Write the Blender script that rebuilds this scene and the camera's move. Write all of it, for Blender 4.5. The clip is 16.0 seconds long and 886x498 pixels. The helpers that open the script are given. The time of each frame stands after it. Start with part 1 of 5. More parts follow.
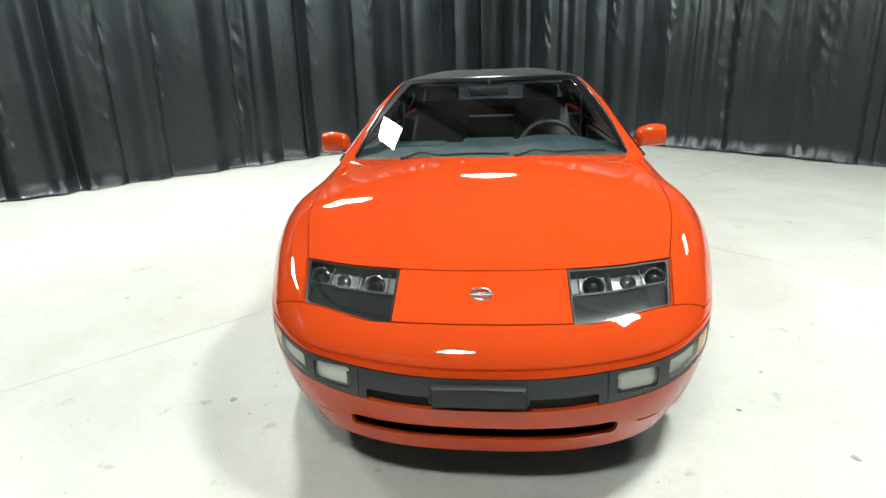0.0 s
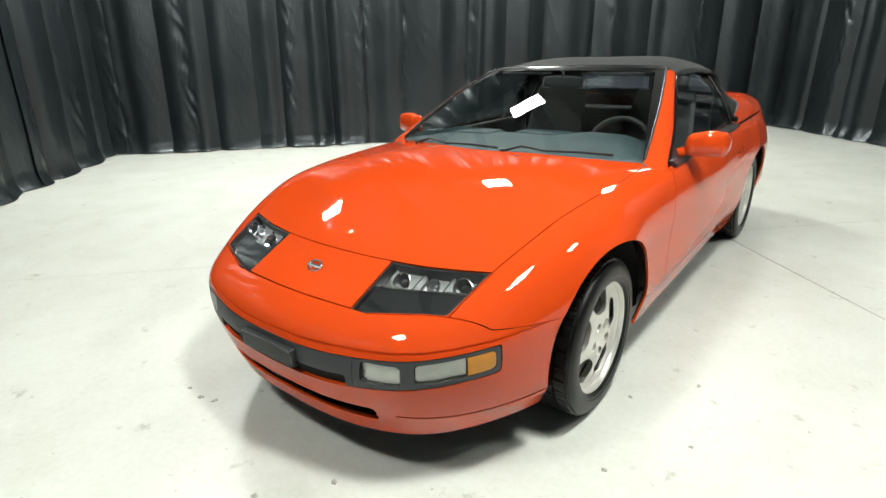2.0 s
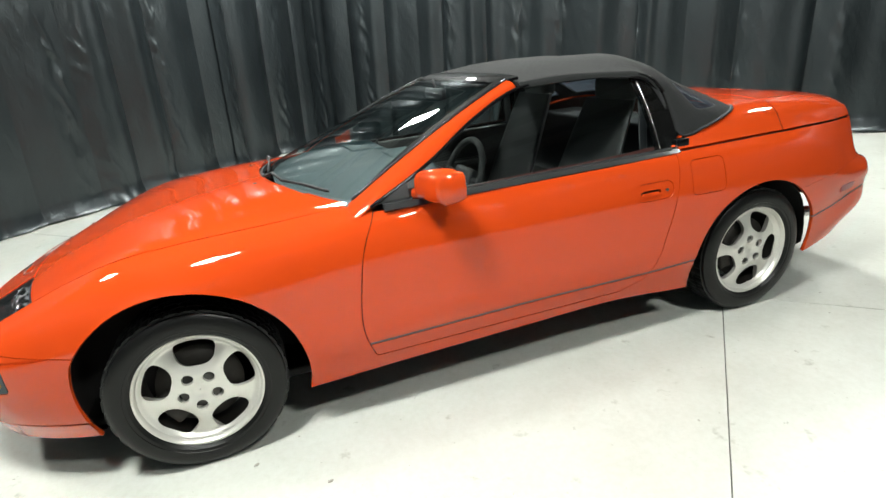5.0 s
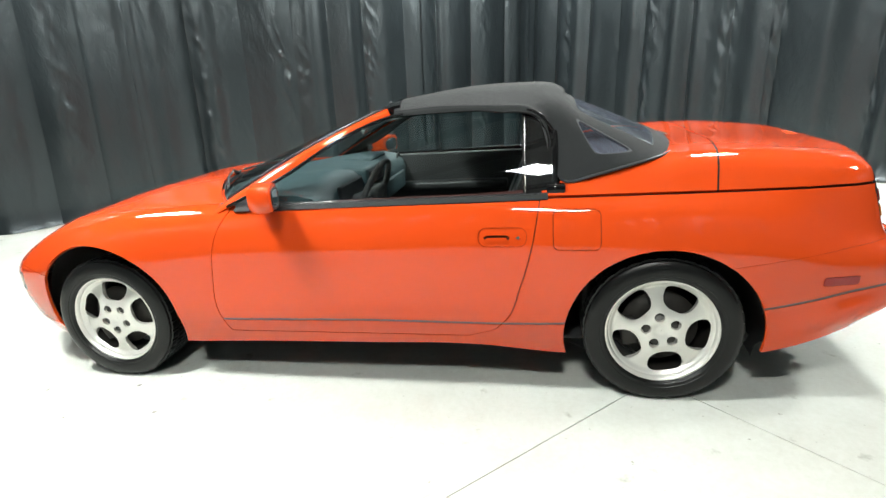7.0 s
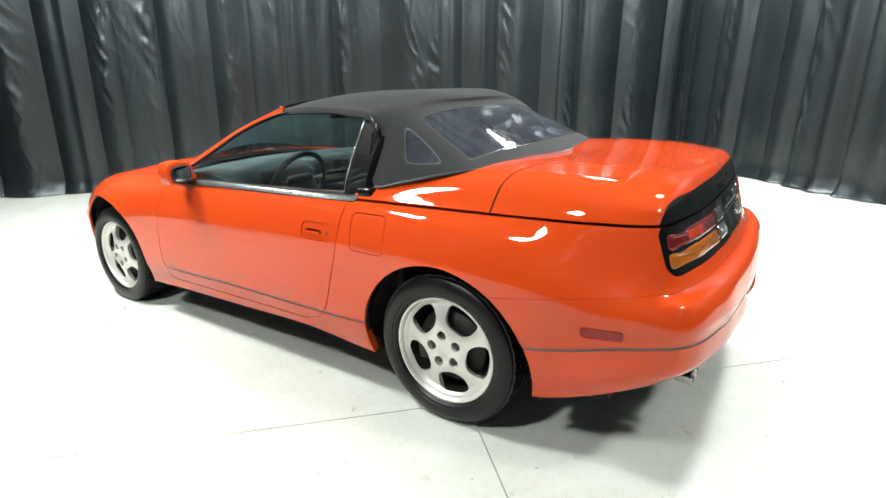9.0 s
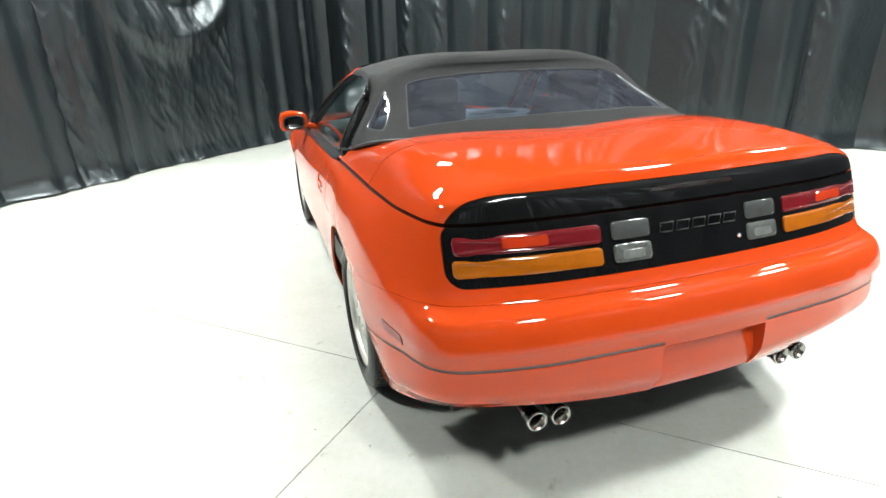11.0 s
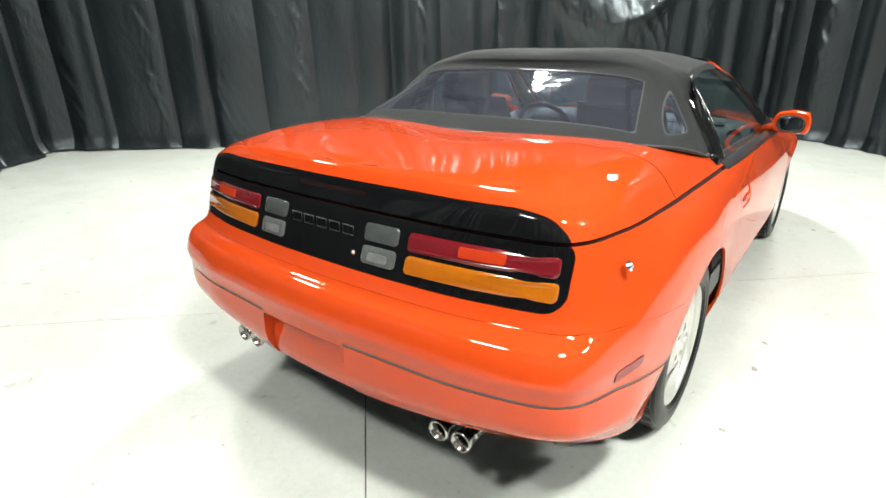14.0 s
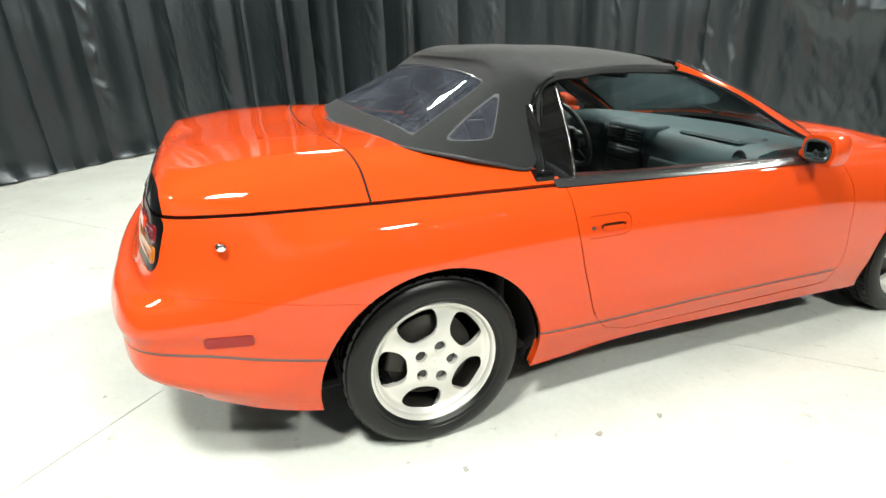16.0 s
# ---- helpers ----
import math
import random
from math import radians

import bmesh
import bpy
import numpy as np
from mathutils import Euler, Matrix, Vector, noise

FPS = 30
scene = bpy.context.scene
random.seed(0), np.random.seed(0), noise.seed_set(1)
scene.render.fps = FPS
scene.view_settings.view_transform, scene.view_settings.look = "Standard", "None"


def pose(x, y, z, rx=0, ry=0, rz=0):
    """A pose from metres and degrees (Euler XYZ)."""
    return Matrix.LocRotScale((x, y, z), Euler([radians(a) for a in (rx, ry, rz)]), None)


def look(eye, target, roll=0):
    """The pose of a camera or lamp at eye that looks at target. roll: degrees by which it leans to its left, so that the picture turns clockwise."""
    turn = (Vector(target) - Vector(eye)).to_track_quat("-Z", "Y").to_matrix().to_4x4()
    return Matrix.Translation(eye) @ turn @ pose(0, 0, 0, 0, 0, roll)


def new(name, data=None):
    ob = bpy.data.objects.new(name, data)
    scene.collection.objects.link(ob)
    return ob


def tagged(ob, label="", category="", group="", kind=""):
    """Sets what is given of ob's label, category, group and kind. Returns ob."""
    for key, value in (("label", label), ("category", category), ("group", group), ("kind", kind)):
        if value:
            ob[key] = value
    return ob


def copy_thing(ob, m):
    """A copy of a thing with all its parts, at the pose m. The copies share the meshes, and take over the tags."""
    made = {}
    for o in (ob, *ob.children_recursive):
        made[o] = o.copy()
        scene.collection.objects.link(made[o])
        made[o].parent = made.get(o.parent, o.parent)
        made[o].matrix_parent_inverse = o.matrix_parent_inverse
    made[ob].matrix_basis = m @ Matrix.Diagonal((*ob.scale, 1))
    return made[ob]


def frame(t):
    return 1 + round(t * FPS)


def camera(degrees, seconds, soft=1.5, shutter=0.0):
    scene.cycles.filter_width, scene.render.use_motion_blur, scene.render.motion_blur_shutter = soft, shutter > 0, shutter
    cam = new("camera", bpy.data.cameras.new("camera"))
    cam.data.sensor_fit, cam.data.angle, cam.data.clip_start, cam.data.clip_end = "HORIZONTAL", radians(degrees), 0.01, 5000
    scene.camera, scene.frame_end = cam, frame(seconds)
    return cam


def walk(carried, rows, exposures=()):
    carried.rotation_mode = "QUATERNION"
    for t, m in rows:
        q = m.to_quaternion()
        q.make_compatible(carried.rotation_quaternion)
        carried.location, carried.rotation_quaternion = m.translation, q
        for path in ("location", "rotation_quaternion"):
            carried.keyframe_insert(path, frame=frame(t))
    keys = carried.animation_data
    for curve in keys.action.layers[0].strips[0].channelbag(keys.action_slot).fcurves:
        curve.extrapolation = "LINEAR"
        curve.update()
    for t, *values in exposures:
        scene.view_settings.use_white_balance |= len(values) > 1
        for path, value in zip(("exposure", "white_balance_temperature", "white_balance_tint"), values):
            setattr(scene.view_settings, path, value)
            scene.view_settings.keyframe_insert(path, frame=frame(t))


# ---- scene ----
cam = camera(78.5, 16.0)
PATH = [
    (0, (0.051, -3.386, 1.284), (-0.151, -1.504, 0.638), -2.1),
    (0.5, (0.421, -3.417, 1.293), (-0.036, -1.58, 0.648), -2.0),
    (1, (0.741, -3.357, 1.327), (0.174, -1.566, 0.641), -2.8),
    (1.5, (1.094, -3.178, 1.314), (0.221, -1.507, 0.646), -1.7),
    (2, (1.438, -2.965, 1.31), (0.277, -1.491, 0.619), -1.6),
    (2.5, (1.723, -2.708, 1.3), (0.419, -1.363, 0.599), -3.4),
    (3, (1.962, -2.392, 1.303), (0.482, -1.243, 0.604), -2.3),
    (3.5, (2.235, -2.069, 1.302), (0.593, -1.157, 0.614), -1.1),
    (4, (2.428, -1.722, 1.315), (0.737, -0.89, 0.646), -2.0),
    (6.3, (2.825, 0.271, 1.311), (0.94, 0.129, 0.657), -2.5),
    (6.5, (2.866, 0.447, 1.306), (0.99, 0.172, 0.671), -1.2),
    (7, (2.839, 0.792, 1.278), (0.967, 0.417, 0.683), -4.0),
    (7.5, (2.751, 1.193, 1.29), (0.897, 0.703, 0.723), -3.6),
    (8, (2.708, 1.605, 1.273), (0.913, 0.912, 0.726), 0.9),
    (8.5, (2.58, 1.961, 1.233), (0.849, 1.113, 0.701), -0.1),
    (9, (2.351, 2.272, 1.246), (0.768, 1.192, 0.674), -1.6),
    (9.5, (2.122, 2.574, 1.239), (0.762, 1.238, 0.634), -2.0),
    (12, (0.291, 3.36, 1.242), (0.26, 1.482, 0.554), -1.3),
    (12.5, (-0.131, 3.424, 1.234), (0.148, 1.559, 0.567), -1.0),
    (13, (-0.504, 3.369, 1.219), (0.038, 1.562, 0.553), -2.6),
    (13.5, (-0.842, 3.184, 1.219), (0.019, 1.501, 0.566), -1.1),
    (14, (-1.166, 2.996, 1.246), (-0.029, 1.507, 0.546), -0.2),
    (14.5, (-1.457, 2.737, 1.237), (-0.133, 1.418, 0.525), -1.5),
    (15, (-1.687, 2.399, 1.244), (-0.197, 1.268, 0.536), -1.5),
    (15.5, (-1.946, 2.1, 1.284), (-0.327, 1.196, 0.536), 0.8),
    (16, (-2.217, 1.752, 1.26), (-0.484, 1.061, 0.538), -0.1),
]
walk(cam, [(t, look(eye, target, roll)) for t, eye, target, roll in PATH], exposures=[(0, .48, 6550, 10), (2, .45, 6700, 10), (4, .36, 6700, 10), (6.5, 1.1, 6500, 10), (9.5, 1.1, 6500, 10), (12, 1.0, 6500, 10), (14, .94, 6650, 10), (16, 1.0, 6750, 10)])

# ---------------------------------------------------------------- world and lamps
world = bpy.data.worlds.new("world")
scene.world = world
world.use_nodes = True
world.node_tree.nodes["Background"].inputs[0].default_value = (0.5, 0.55, 0.6, 1)
world.node_tree.nodes["Background"].inputs[1].default_value = 0.02
CEIL = 4.7


# ---------------------------------------------------------------- materials
def material(name, color, rough=0.5, metal=0.0, spec=0.5, coat=0.0, var=0.0, var_scale=3.0,
             fine=0.0, fine_scale=60.0, bump=0.0, bump_scale=200.0, rough_var=0.0, trans=0.0,
             ior=1.45, alpha=1.0, emit=None, emit_strength=0.0, sheen=0.0):
    """Principled surface with variation at two scales and a fine relief."""
    m = bpy.data.materials.new(name)
    m.use_nodes = True
    t = m.node_tree
    b = t.nodes["Principled BSDF"]
    b.inputs["Base Color"].default_value = (*color, 1)
    b.inputs["Roughness"].default_value = rough
    b.inputs["Metallic"].default_value = metal
    b.inputs["Specular IOR Level"].default_value = spec
    b.inputs["Coat Weight"].default_value = coat
    b.inputs["Coat Roughness"].default_value = 0.03
    b.inputs["Coat IOR"].default_value = 1.5
    b.inputs["Transmission Weight"].default_value = trans
    b.inputs["IOR"].default_value = ior
    b.inputs["Alpha"].default_value = alpha
    b.inputs["Sheen Weight"].default_value = sheen
    if emit:
        b.inputs["Emission Color"].default_value = (*emit, 1)
        b.inputs["Emission Strength"].default_value = emit_strength
    geo = t.nodes.new("ShaderNodeTexCoord")
    src = geo.outputs["Object"]
    if var or fine or rough_var:
        n1 = t.nodes.new("ShaderNodeTexNoise")
        n1.inputs["Scale"].default_value = var_scale
        n1.inputs["Detail"].default_value = 6
        n2 = t.nodes.new("ShaderNodeTexNoise")
        n2.inputs["Scale"].default_value = fine_scale
        n2.inputs["Detail"].default_value = 3
        t.links.new(src, n1.inputs["Vector"])
        t.links.new(src, n2.inputs["Vector"])
        mul = t.nodes.new("ShaderNodeMath")
        mul.operation = "MULTIPLY_ADD"
        mul.inputs[1].default_value = var * 2
        mul.inputs[2].default_value = 1 - var
        t.links.new(n1.outputs["Fac"], mul.inputs[0])
        mul2 = t.nodes.new("ShaderNodeMath")
        mul2.operation = "MULTIPLY_ADD"
        mul2.inputs[1].default_value = fine * 2
        mul2.inputs[2].default_value = 1 - fine
        t.links.new(n2.outputs["Fac"], mul2.inputs[0])
        both = t.nodes.new("ShaderNodeMath")
        both.operation = "MULTIPLY"
        t.links.new(mul.outputs[0], both.inputs[0])
        t.links.new(mul2.outputs[0], both.inputs[1])
        mix = t.nodes.new("ShaderNodeVectorMath")
        mix.operation = "SCALE"
        mix.inputs[0].default_value = color
        t.links.new(both.outputs[0], mix.inputs["Scale"])
        t.links.new(mix.outputs[0], b.inputs["Base Color"])
        if rough_var:
            rv = t.nodes.new("ShaderNodeMath")
            rv.operation = "MULTIPLY_ADD"
            rv.inputs[1].default_value = rough_var * 2
            rv.inputs[2].default_value = rough - rough_var
            t.links.new(n1.outputs["Fac"], rv.inputs[0])
            t.links.new(rv.outputs[0], b.inputs["Roughness"])
    if bump:
        n3 = t.nodes.new("ShaderNodeTexNoise")
        n3.inputs["Scale"].default_value = bump_scale
        n3.inputs["Detail"].default_value = 3
        t.links.new(src, n3.inputs["Vector"])
        bp = t.nodes.new("ShaderNodeBump")
        bp.inputs["Strength"].default_value = bump
        bp.inputs["Distance"].default_value = 0.003
        t.links.new(n3.outputs["Fac"], bp.inputs["Height"])
        t.links.new(bp.outputs[0], b.inputs["Normal"])
    return m


PAINT = material("red_paint", (0.57, 0.055, 0.008), rough=0.6, spec=0.0, coat=1.0, var=0.02, var_scale=2.0, fine=0.03, fine_scale=900)
BUMPER_PAINT = material("red_bumper_paint", (0.56, 0.055, 0.0085), rough=0.6, spec=0.0, coat=0.95, var=0.03, var_scale=3.0, fine=0.03, fine_scale=900)
GAP = material("panel_gap_dark", (0.005, 0.0045, 0.0045), rough=0.85, var=0.2, var_scale=8)
BLACK_GLOSS = material("black_gloss", (0.003, 0.003, 0.0035), rough=0.5, spec=0.05, coat=0.5, var=0.15, var_scale=6)
BLACK_TRIM = material("black_trim", (0.018, 0.019, 0.021), rough=0.5, var=0.15, var_scale=10, bump=0.15, bump_scale=500)
GREY_TRIM = material("grey_black_plastic", (0.035, 0.038, 0.042), rough=0.45, var=0.12, var_scale=8, bump=0.2, bump_scale=600)
STRIP = material("rub_strip", (0.11, 0.09, 0.085), rough=0.5, var=0.1)
BELT = material("belt_moulding", (0.025, 0.026, 0.027), rough=0.25, metal=0.0, var=0.1)
RUBBER = material("tyre_rubber", (0.0045, 0.0045, 0.0045), rough=0.34, spec=0.35, var=0.25, var_scale=14, fine=0.2, fine_scale=120, bump=0.2, bump_scale=300, rough_var=0.12)
ALLOY = material("silver_alloy", (0.66, 0.645, 0.605), rough=0.32, metal=0.55, var=0.06, var_scale=20, fine=0.06, fine_scale=900, rough_var=0.05)
# iron of the brakes; also the painted shade inside the rim
IRON_RIM_SHADE = material("iron_and_rim_shade", (0.028, 0.025, 0.022), rough=0.55, metal=0.4, var=0.3, var_scale=30)
DARK_METAL = material("dark_metal", (0.10, 0.095, 0.09), rough=0.5, metal=0.8, var=0.3, var_scale=30)
CHROME = material("chrome", (0.75, 0.75, 0.76), rough=0.12, metal=1.0, var=0.05)
STEEL = material("exhaust_steel", (0.45, 0.43, 0.41), rough=0.22, metal=1.0, var=0.2, var_scale=30)
# near black for sooty pipes and for painted shade in the grille slots
SOOT_SHADE = material("soot_shade", (0.006, 0.006, 0.006), rough=0.9, var=0.2)
FABRIC = material("black_canvas", (0.0066, 0.0074, 0.0084), rough=0.85, var=0.15, var_scale=5, fine=0.35, fine_scale=700, bump=0.5, bump_scale=900, sheen=0.02)
SEAM = material("seam_dark", (0.050, 0.007, 0.004), rough=0.7, var=0.2, var_scale=8)
TAIL_GREY = material("tail_grey_lens", (0.055, 0.058, 0.058), rough=0.14, coat=0.8, var=0.3, var_scale=30)
FRONT_AMBER = material("front_amber_lens", (0.52, 0.20, 0.004), rough=0.15, coat=0.3, var=0.2, var_scale=40)
FRONT_CLEAR = material("silvered_bowl", (0.68, 0.68, 0.62), rough=0.25, metal=0.25, var=0.25, var_scale=14, bump=0.7, bump_scale=45)
CLEAR_SEAM = material("clear_seam", (0.09, 0.092, 0.10), rough=0.15, coat=0.5, var=0.3, var_scale=25)
TAIL_CELL = material("tail_cell", (0.20, 0.205, 0.20), rough=0.2, metal=0.3, coat=0.5, var=0.5, var_scale=40)
FROST = material("frosted_bulb", (0.75, 0.74, 0.66), rough=0.3, var=0.1)
RED_LENS = material("red_lens", (0.14, 0.006, 0.010), rough=0.12, coat=0.8, var=0.25, var_scale=12, fine=0.12, fine_scale=120)
HIGH_LENS = material("dark_red_lens", (0.010, 0.003, 0.003), rough=0.15, coat=0.3, var=0.3, var_scale=20)
RED_MARKER = material("red_reflector", (0.27, 0.018, 0.015), rough=0.3, spec=0.3, coat=0.1, var=0.25, var_scale=30)
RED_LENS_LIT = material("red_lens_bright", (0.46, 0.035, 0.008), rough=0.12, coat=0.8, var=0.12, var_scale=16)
AMBER_LENS = material("amber_lens", (0.37, 0.098, 0.003), rough=0.12, coat=0.8, var=0.2, var_scale=14, fine=0.1, fine_scale=120)
CLEAR_LENS = material("clear_ribbed_lens", (0.13, 0.135, 0.13), rough=0.12, metal=0.35, coat=0.8, var=0.5, var_scale=22, fine=0.3, fine_scale=150, bump=0.8, bump_scale=70)
REFLECTOR = material("lamp_reflector", (0.72, 0.74, 0.75), rough=0.22, metal=0.5, var=0.35, var_scale=30, bump=0.5, bump_scale=22)
TRAY = material("lamp_tray", (0.016, 0.018, 0.019), rough=0.2, spec=0.5, var=0.25, var_scale=15)
HOUSING = material("lamp_housing", (0.014, 0.015, 0.016), rough=0.4, var=0.2, var_scale=20)
DASH = material("dash_teal", (0.026, 0.049, 0.054), rough=0.6, var=0.1, var_scale=8, bump=0.2, bump_scale=500)
LEATHER = material("dark_leather", (0.035, 0.034, 0.033), rough=0.5, var=0.2, var_scale=10, bump=0.3, bump_scale=160)
CARPET = material("dark_carpet", (0.02, 0.02, 0.022), rough=0.95, var=0.2, fine=0.3, fine_scale=400)
MIRROR = material("mirror_glass", (0.8, 0.82, 0.83), rough=0.02, metal=1.0)


def glass(name, tint, gloss_rough=0.01, see=0.86, wavy=0.0, haze=0.0, extra=0.0):
    """A thin pane: tinted see-through mixed with a mirror gloss by Fresnel, and a little haze."""
    m = bpy.data.materials.new(name)
    m.use_nodes = True
    t = m.node_tree
    t.nodes.remove(t.nodes["Principled BSDF"])
    out = t.nodes["Material Output"]
    clear = t.nodes.new("ShaderNodeBsdfTransparent")
    clear.inputs[0].default_value = (tint[0] * see, tint[1] * see, tint[2] * see, 1)
    shine = t.nodes.new("ShaderNodeBsdfGlossy")
    shine.inputs["Roughness"].default_value = gloss_rough
    fres = t.nodes.new("ShaderNodeLayerWeight")
    fres.inputs["Blend"].default_value = 0.5
    power = t.nodes.new("ShaderNodeMath")
    power.operation = "POWER"
    power.inputs[1].default_value = 4.6
    t.links.new(fres.outputs["Facing"], power.inputs[0])
    add = t.nodes.new("ShaderNodeMath")
    add.operation = "MULTIPLY_ADD"
    add.inputs[1].default_value = 0.92 - extra
    add.inputs[2].default_value = 0.055 + extra
    add.use_clamp = True
    t.links.new(power.outputs[0], add.inputs[0])
    mix = t.nodes.new("ShaderNodeMixShader")
    t.links.new(add.outputs[0], mix.inputs[0])
    t.links.new(clear.outputs[0], mix.inputs[1])
    t.links.new(shine.outputs[0], mix.inputs[2])
    last = mix
    if haze:
        front_dust = t.nodes.new("ShaderNodeBsdfDiffuse")
        front_dust.inputs[0].default_value = (*tint, 1)
        back_dust = t.nodes.new("ShaderNodeBsdfTranslucent")
        back_dust.inputs[0].default_value = (*tint, 1)
        dust = t.nodes.new("ShaderNodeMixShader")
        t.links.new(front_dust.outputs[0], dust.inputs[1])
        t.links.new(back_dust.outputs[0], dust.inputs[2])
        mix2 = t.nodes.new("ShaderNodeMixShader")
        n = t.nodes.new("ShaderNodeTexNoise")
        n.inputs["Scale"].default_value = 4.0
        n.inputs["Detail"].default_value = 5
        mm = t.nodes.new("ShaderNodeMath")
        mm.operation = "MULTIPLY"
        mm.inputs[1].default_value = haze * 2
        t.links.new(n.outputs["Fac"], mm.inputs[0])
        t.links.new(mm.outputs[0], mix2.inputs[0])
        t.links.new(mix.outputs[0], mix2.inputs[1])
        t.links.new(dust.outputs[0], mix2.inputs[2])
        last = mix2
    if wavy:
        n = t.nodes.new("ShaderNodeTexNoise")
        n.inputs["Scale"].default_value = 5.0
        n.inputs["Detail"].default_value = 2
        tc = t.nodes.new("ShaderNodeTexCoord")
        t.links.new(tc.outputs["Object"], n.inputs["Vector"])
        bp = t.nodes.new("ShaderNodeBump")
        bp.inputs["Strength"].default_value = wavy
        bp.inputs["Distance"].default_value = 0.02
        t.links.new(n.outputs["Fac"], bp.inputs["Height"])
        t.links.new(bp.outputs[0], shine.inputs["Normal"])
        t.links.new(bp.outputs[0], fres.inputs["Normal"])
    t.links.new(last.outputs[0], out.inputs["Surface"])
    return m


GLASS = glass("window_glass", (0.77, 0.88, 0.89), see=0.84, extra=0.0)
POST_BLACK = material("post_black", (0.003, 0.003, 0.003), rough=0.5, spec=0.05, coat=1.0, var=0.2)
VINYL = glass("clear_vinyl", (0.66, 0.71, 0.90), see=0.88, wavy=0.30, gloss_rough=0.045, haze=0.075, extra=0.03)
LAMP_GLASS = glass("lamp_glass", (0.92, 0.94, 0.94), see=0.95, extra=0.03)


def concrete():
    m = bpy.data.materials.new("painted_concrete")
    m.use_nodes = True
    t = m.node_tree
    b = t.nodes["Principled BSDF"]
    tc = t.nodes.new("ShaderNodeTexCoord")

    def noise_node(scale, detail, rough=0.5):
        n = t.nodes.new("ShaderNodeTexNoise")
        n.inputs["Scale"].default_value = scale
        n.inputs["Detail"].default_value = detail
        n.inputs["Roughness"].default_value = rough
        t.links.new(tc.outputs["Object"], n.inputs["Vector"])
        return n

    def ramp(src, p0, p1, c0, c1):
        r = t.nodes.new("ShaderNodeValToRGB")
        r.color_ramp.elements[0].position, r.color_ramp.elements[1].position = p0, p1
        r.color_ramp.elements[0].color, r.color_ramp.elements[1].color = (*c0, 1), (*c1, 1)
        t.links.new(src, r.inputs[0])
        return r

    def mult(a, c):
        x = t.nodes.new("ShaderNodeMix")
        x.data_type, x.blend_type = "RGBA", "MULTIPLY"
        x.inputs["Factor"].default_value = 1.0
        t.links.new(a, x.inputs[6])
        t.links.new(c, x.inputs[7])
        return x.outputs[2]

    base = ramp(noise_node(0.7, 5).outputs["Fac"], 0.3, 0.75, (0.535, 0.545, 0.505), (0.605, 0.622, 0.588))
    grain = ramp(noise_node(38, 5, 0.7).outputs["Fac"], 0.3, 0.6, (0.93, 0.925, 0.91), (1, 1, 1))
    spots = ramp(noise_node(6.5, 4, 0.62).outputs["Fac"], 0.26, 0.36, (0.60, 0.59, 0.55), (1, 1, 1))
    fleck = ramp(noise_node(24, 3, 0.6).outputs["Fac"], 0.24, 0.31, (0.5, 0.49, 0.45), (1, 1, 1))
    scuff = ramp(noise_node(2.2, 6, 0.7).outputs["Fac"], 0.30, 0.55, (0.90, 0.895, 0.88), (1, 1, 1))
    c = mult(mult(mult(mult(base.outputs[0], grain.outputs[0]), spots.outputs[0]), fleck.outputs[0]), scuff.outputs[0])
    t.links.new(c, b.inputs["Base Color"])
    rr = ramp(noise_node(3.0, 4).outputs["Fac"], 0.3, 0.7, (0.30, 0.30, 0.30), (0.48, 0.48, 0.48))
    t.links.new(rr.outputs[0], b.inputs["Roughness"])
    b.inputs["Specular IOR Level"].default_value = 0.35
    bp = t.nodes.new("ShaderNodeBump")
    bp.inputs["Strength"].default_value = 0.12
    bp.inputs["Distance"].default_value = 0.004
    t.links.new(noise_node(45, 6, 0.65).outputs["Fac"], bp.inputs["Height"])
    t.links.new(bp.outputs[0], b.inputs["Normal"])
    return m


def drape_cloth():
    """Black plasticised cloth with soft sheen, crumples and fold marks."""
    m = bpy.data.materials.new("black_drape")
    m.use_nodes = True
    t = m.node_tree
    b = t.nodes["Principled BSDF"]
    tc = t.nodes.new("ShaderNodeTexCoord")
    n1 = t.nodes.new("ShaderNodeTexNoise")
    n1.inputs["Scale"].default_value = 1.3
    n1.inputs["Detail"].default_value = 5
    t.links.new(tc.outputs["Object"], n1.inputs["Vector"])
    r = t.nodes.new("ShaderNodeValToRGB")
    r.color_ramp.elements[0].position, r.color_ramp.elements[1].position = 0.3, 0.7
    r.color_ramp.elements[0].color, r.color_ramp.elements[1].color = (0.006, 0.0078, 0.009, 1), (0.012, 0.0152, 0.017, 1)
    t.links.new(n1.outputs["Fac"], r.inputs[0])
    t.links.new(r.outputs[0], b.inputs["Base Color"])
    b.inputs["Roughness"].default_value = 0.33
    b.inputs["Specular Tint"].default_value = (0.86, 0.96, 1.0, 1)
    b.inputs["Specular IOR Level"].default_value = 0.7
    mp = t.nodes.new("ShaderNodeMapping")
    mp.inputs["Scale"].default_value = (1.5, 1.5, 0.7)
    n2 = t.nodes.new("ShaderNodeTexNoise")
    n2.inputs["Scale"].default_value = 11.0
    n2.inputs["Detail"].default_value = 5
    n2.inputs["Distortion"].default_value = 0.9
    t.links.new(tc.outputs["Object"], mp.inputs[0])
    t.links.new(mp.outputs[0], n2.inputs["Vector"])
    bp = t.nodes.new("ShaderNodeBump")
    bp.inputs["Strength"].default_value = 0.26
    bp.inputs["Distance"].default_value = 0.02
    t.links.new(n2.outputs["Fac"], bp.inputs["Height"])
    t.links.new(bp.outputs[0], b.inputs["Normal"])
    return m


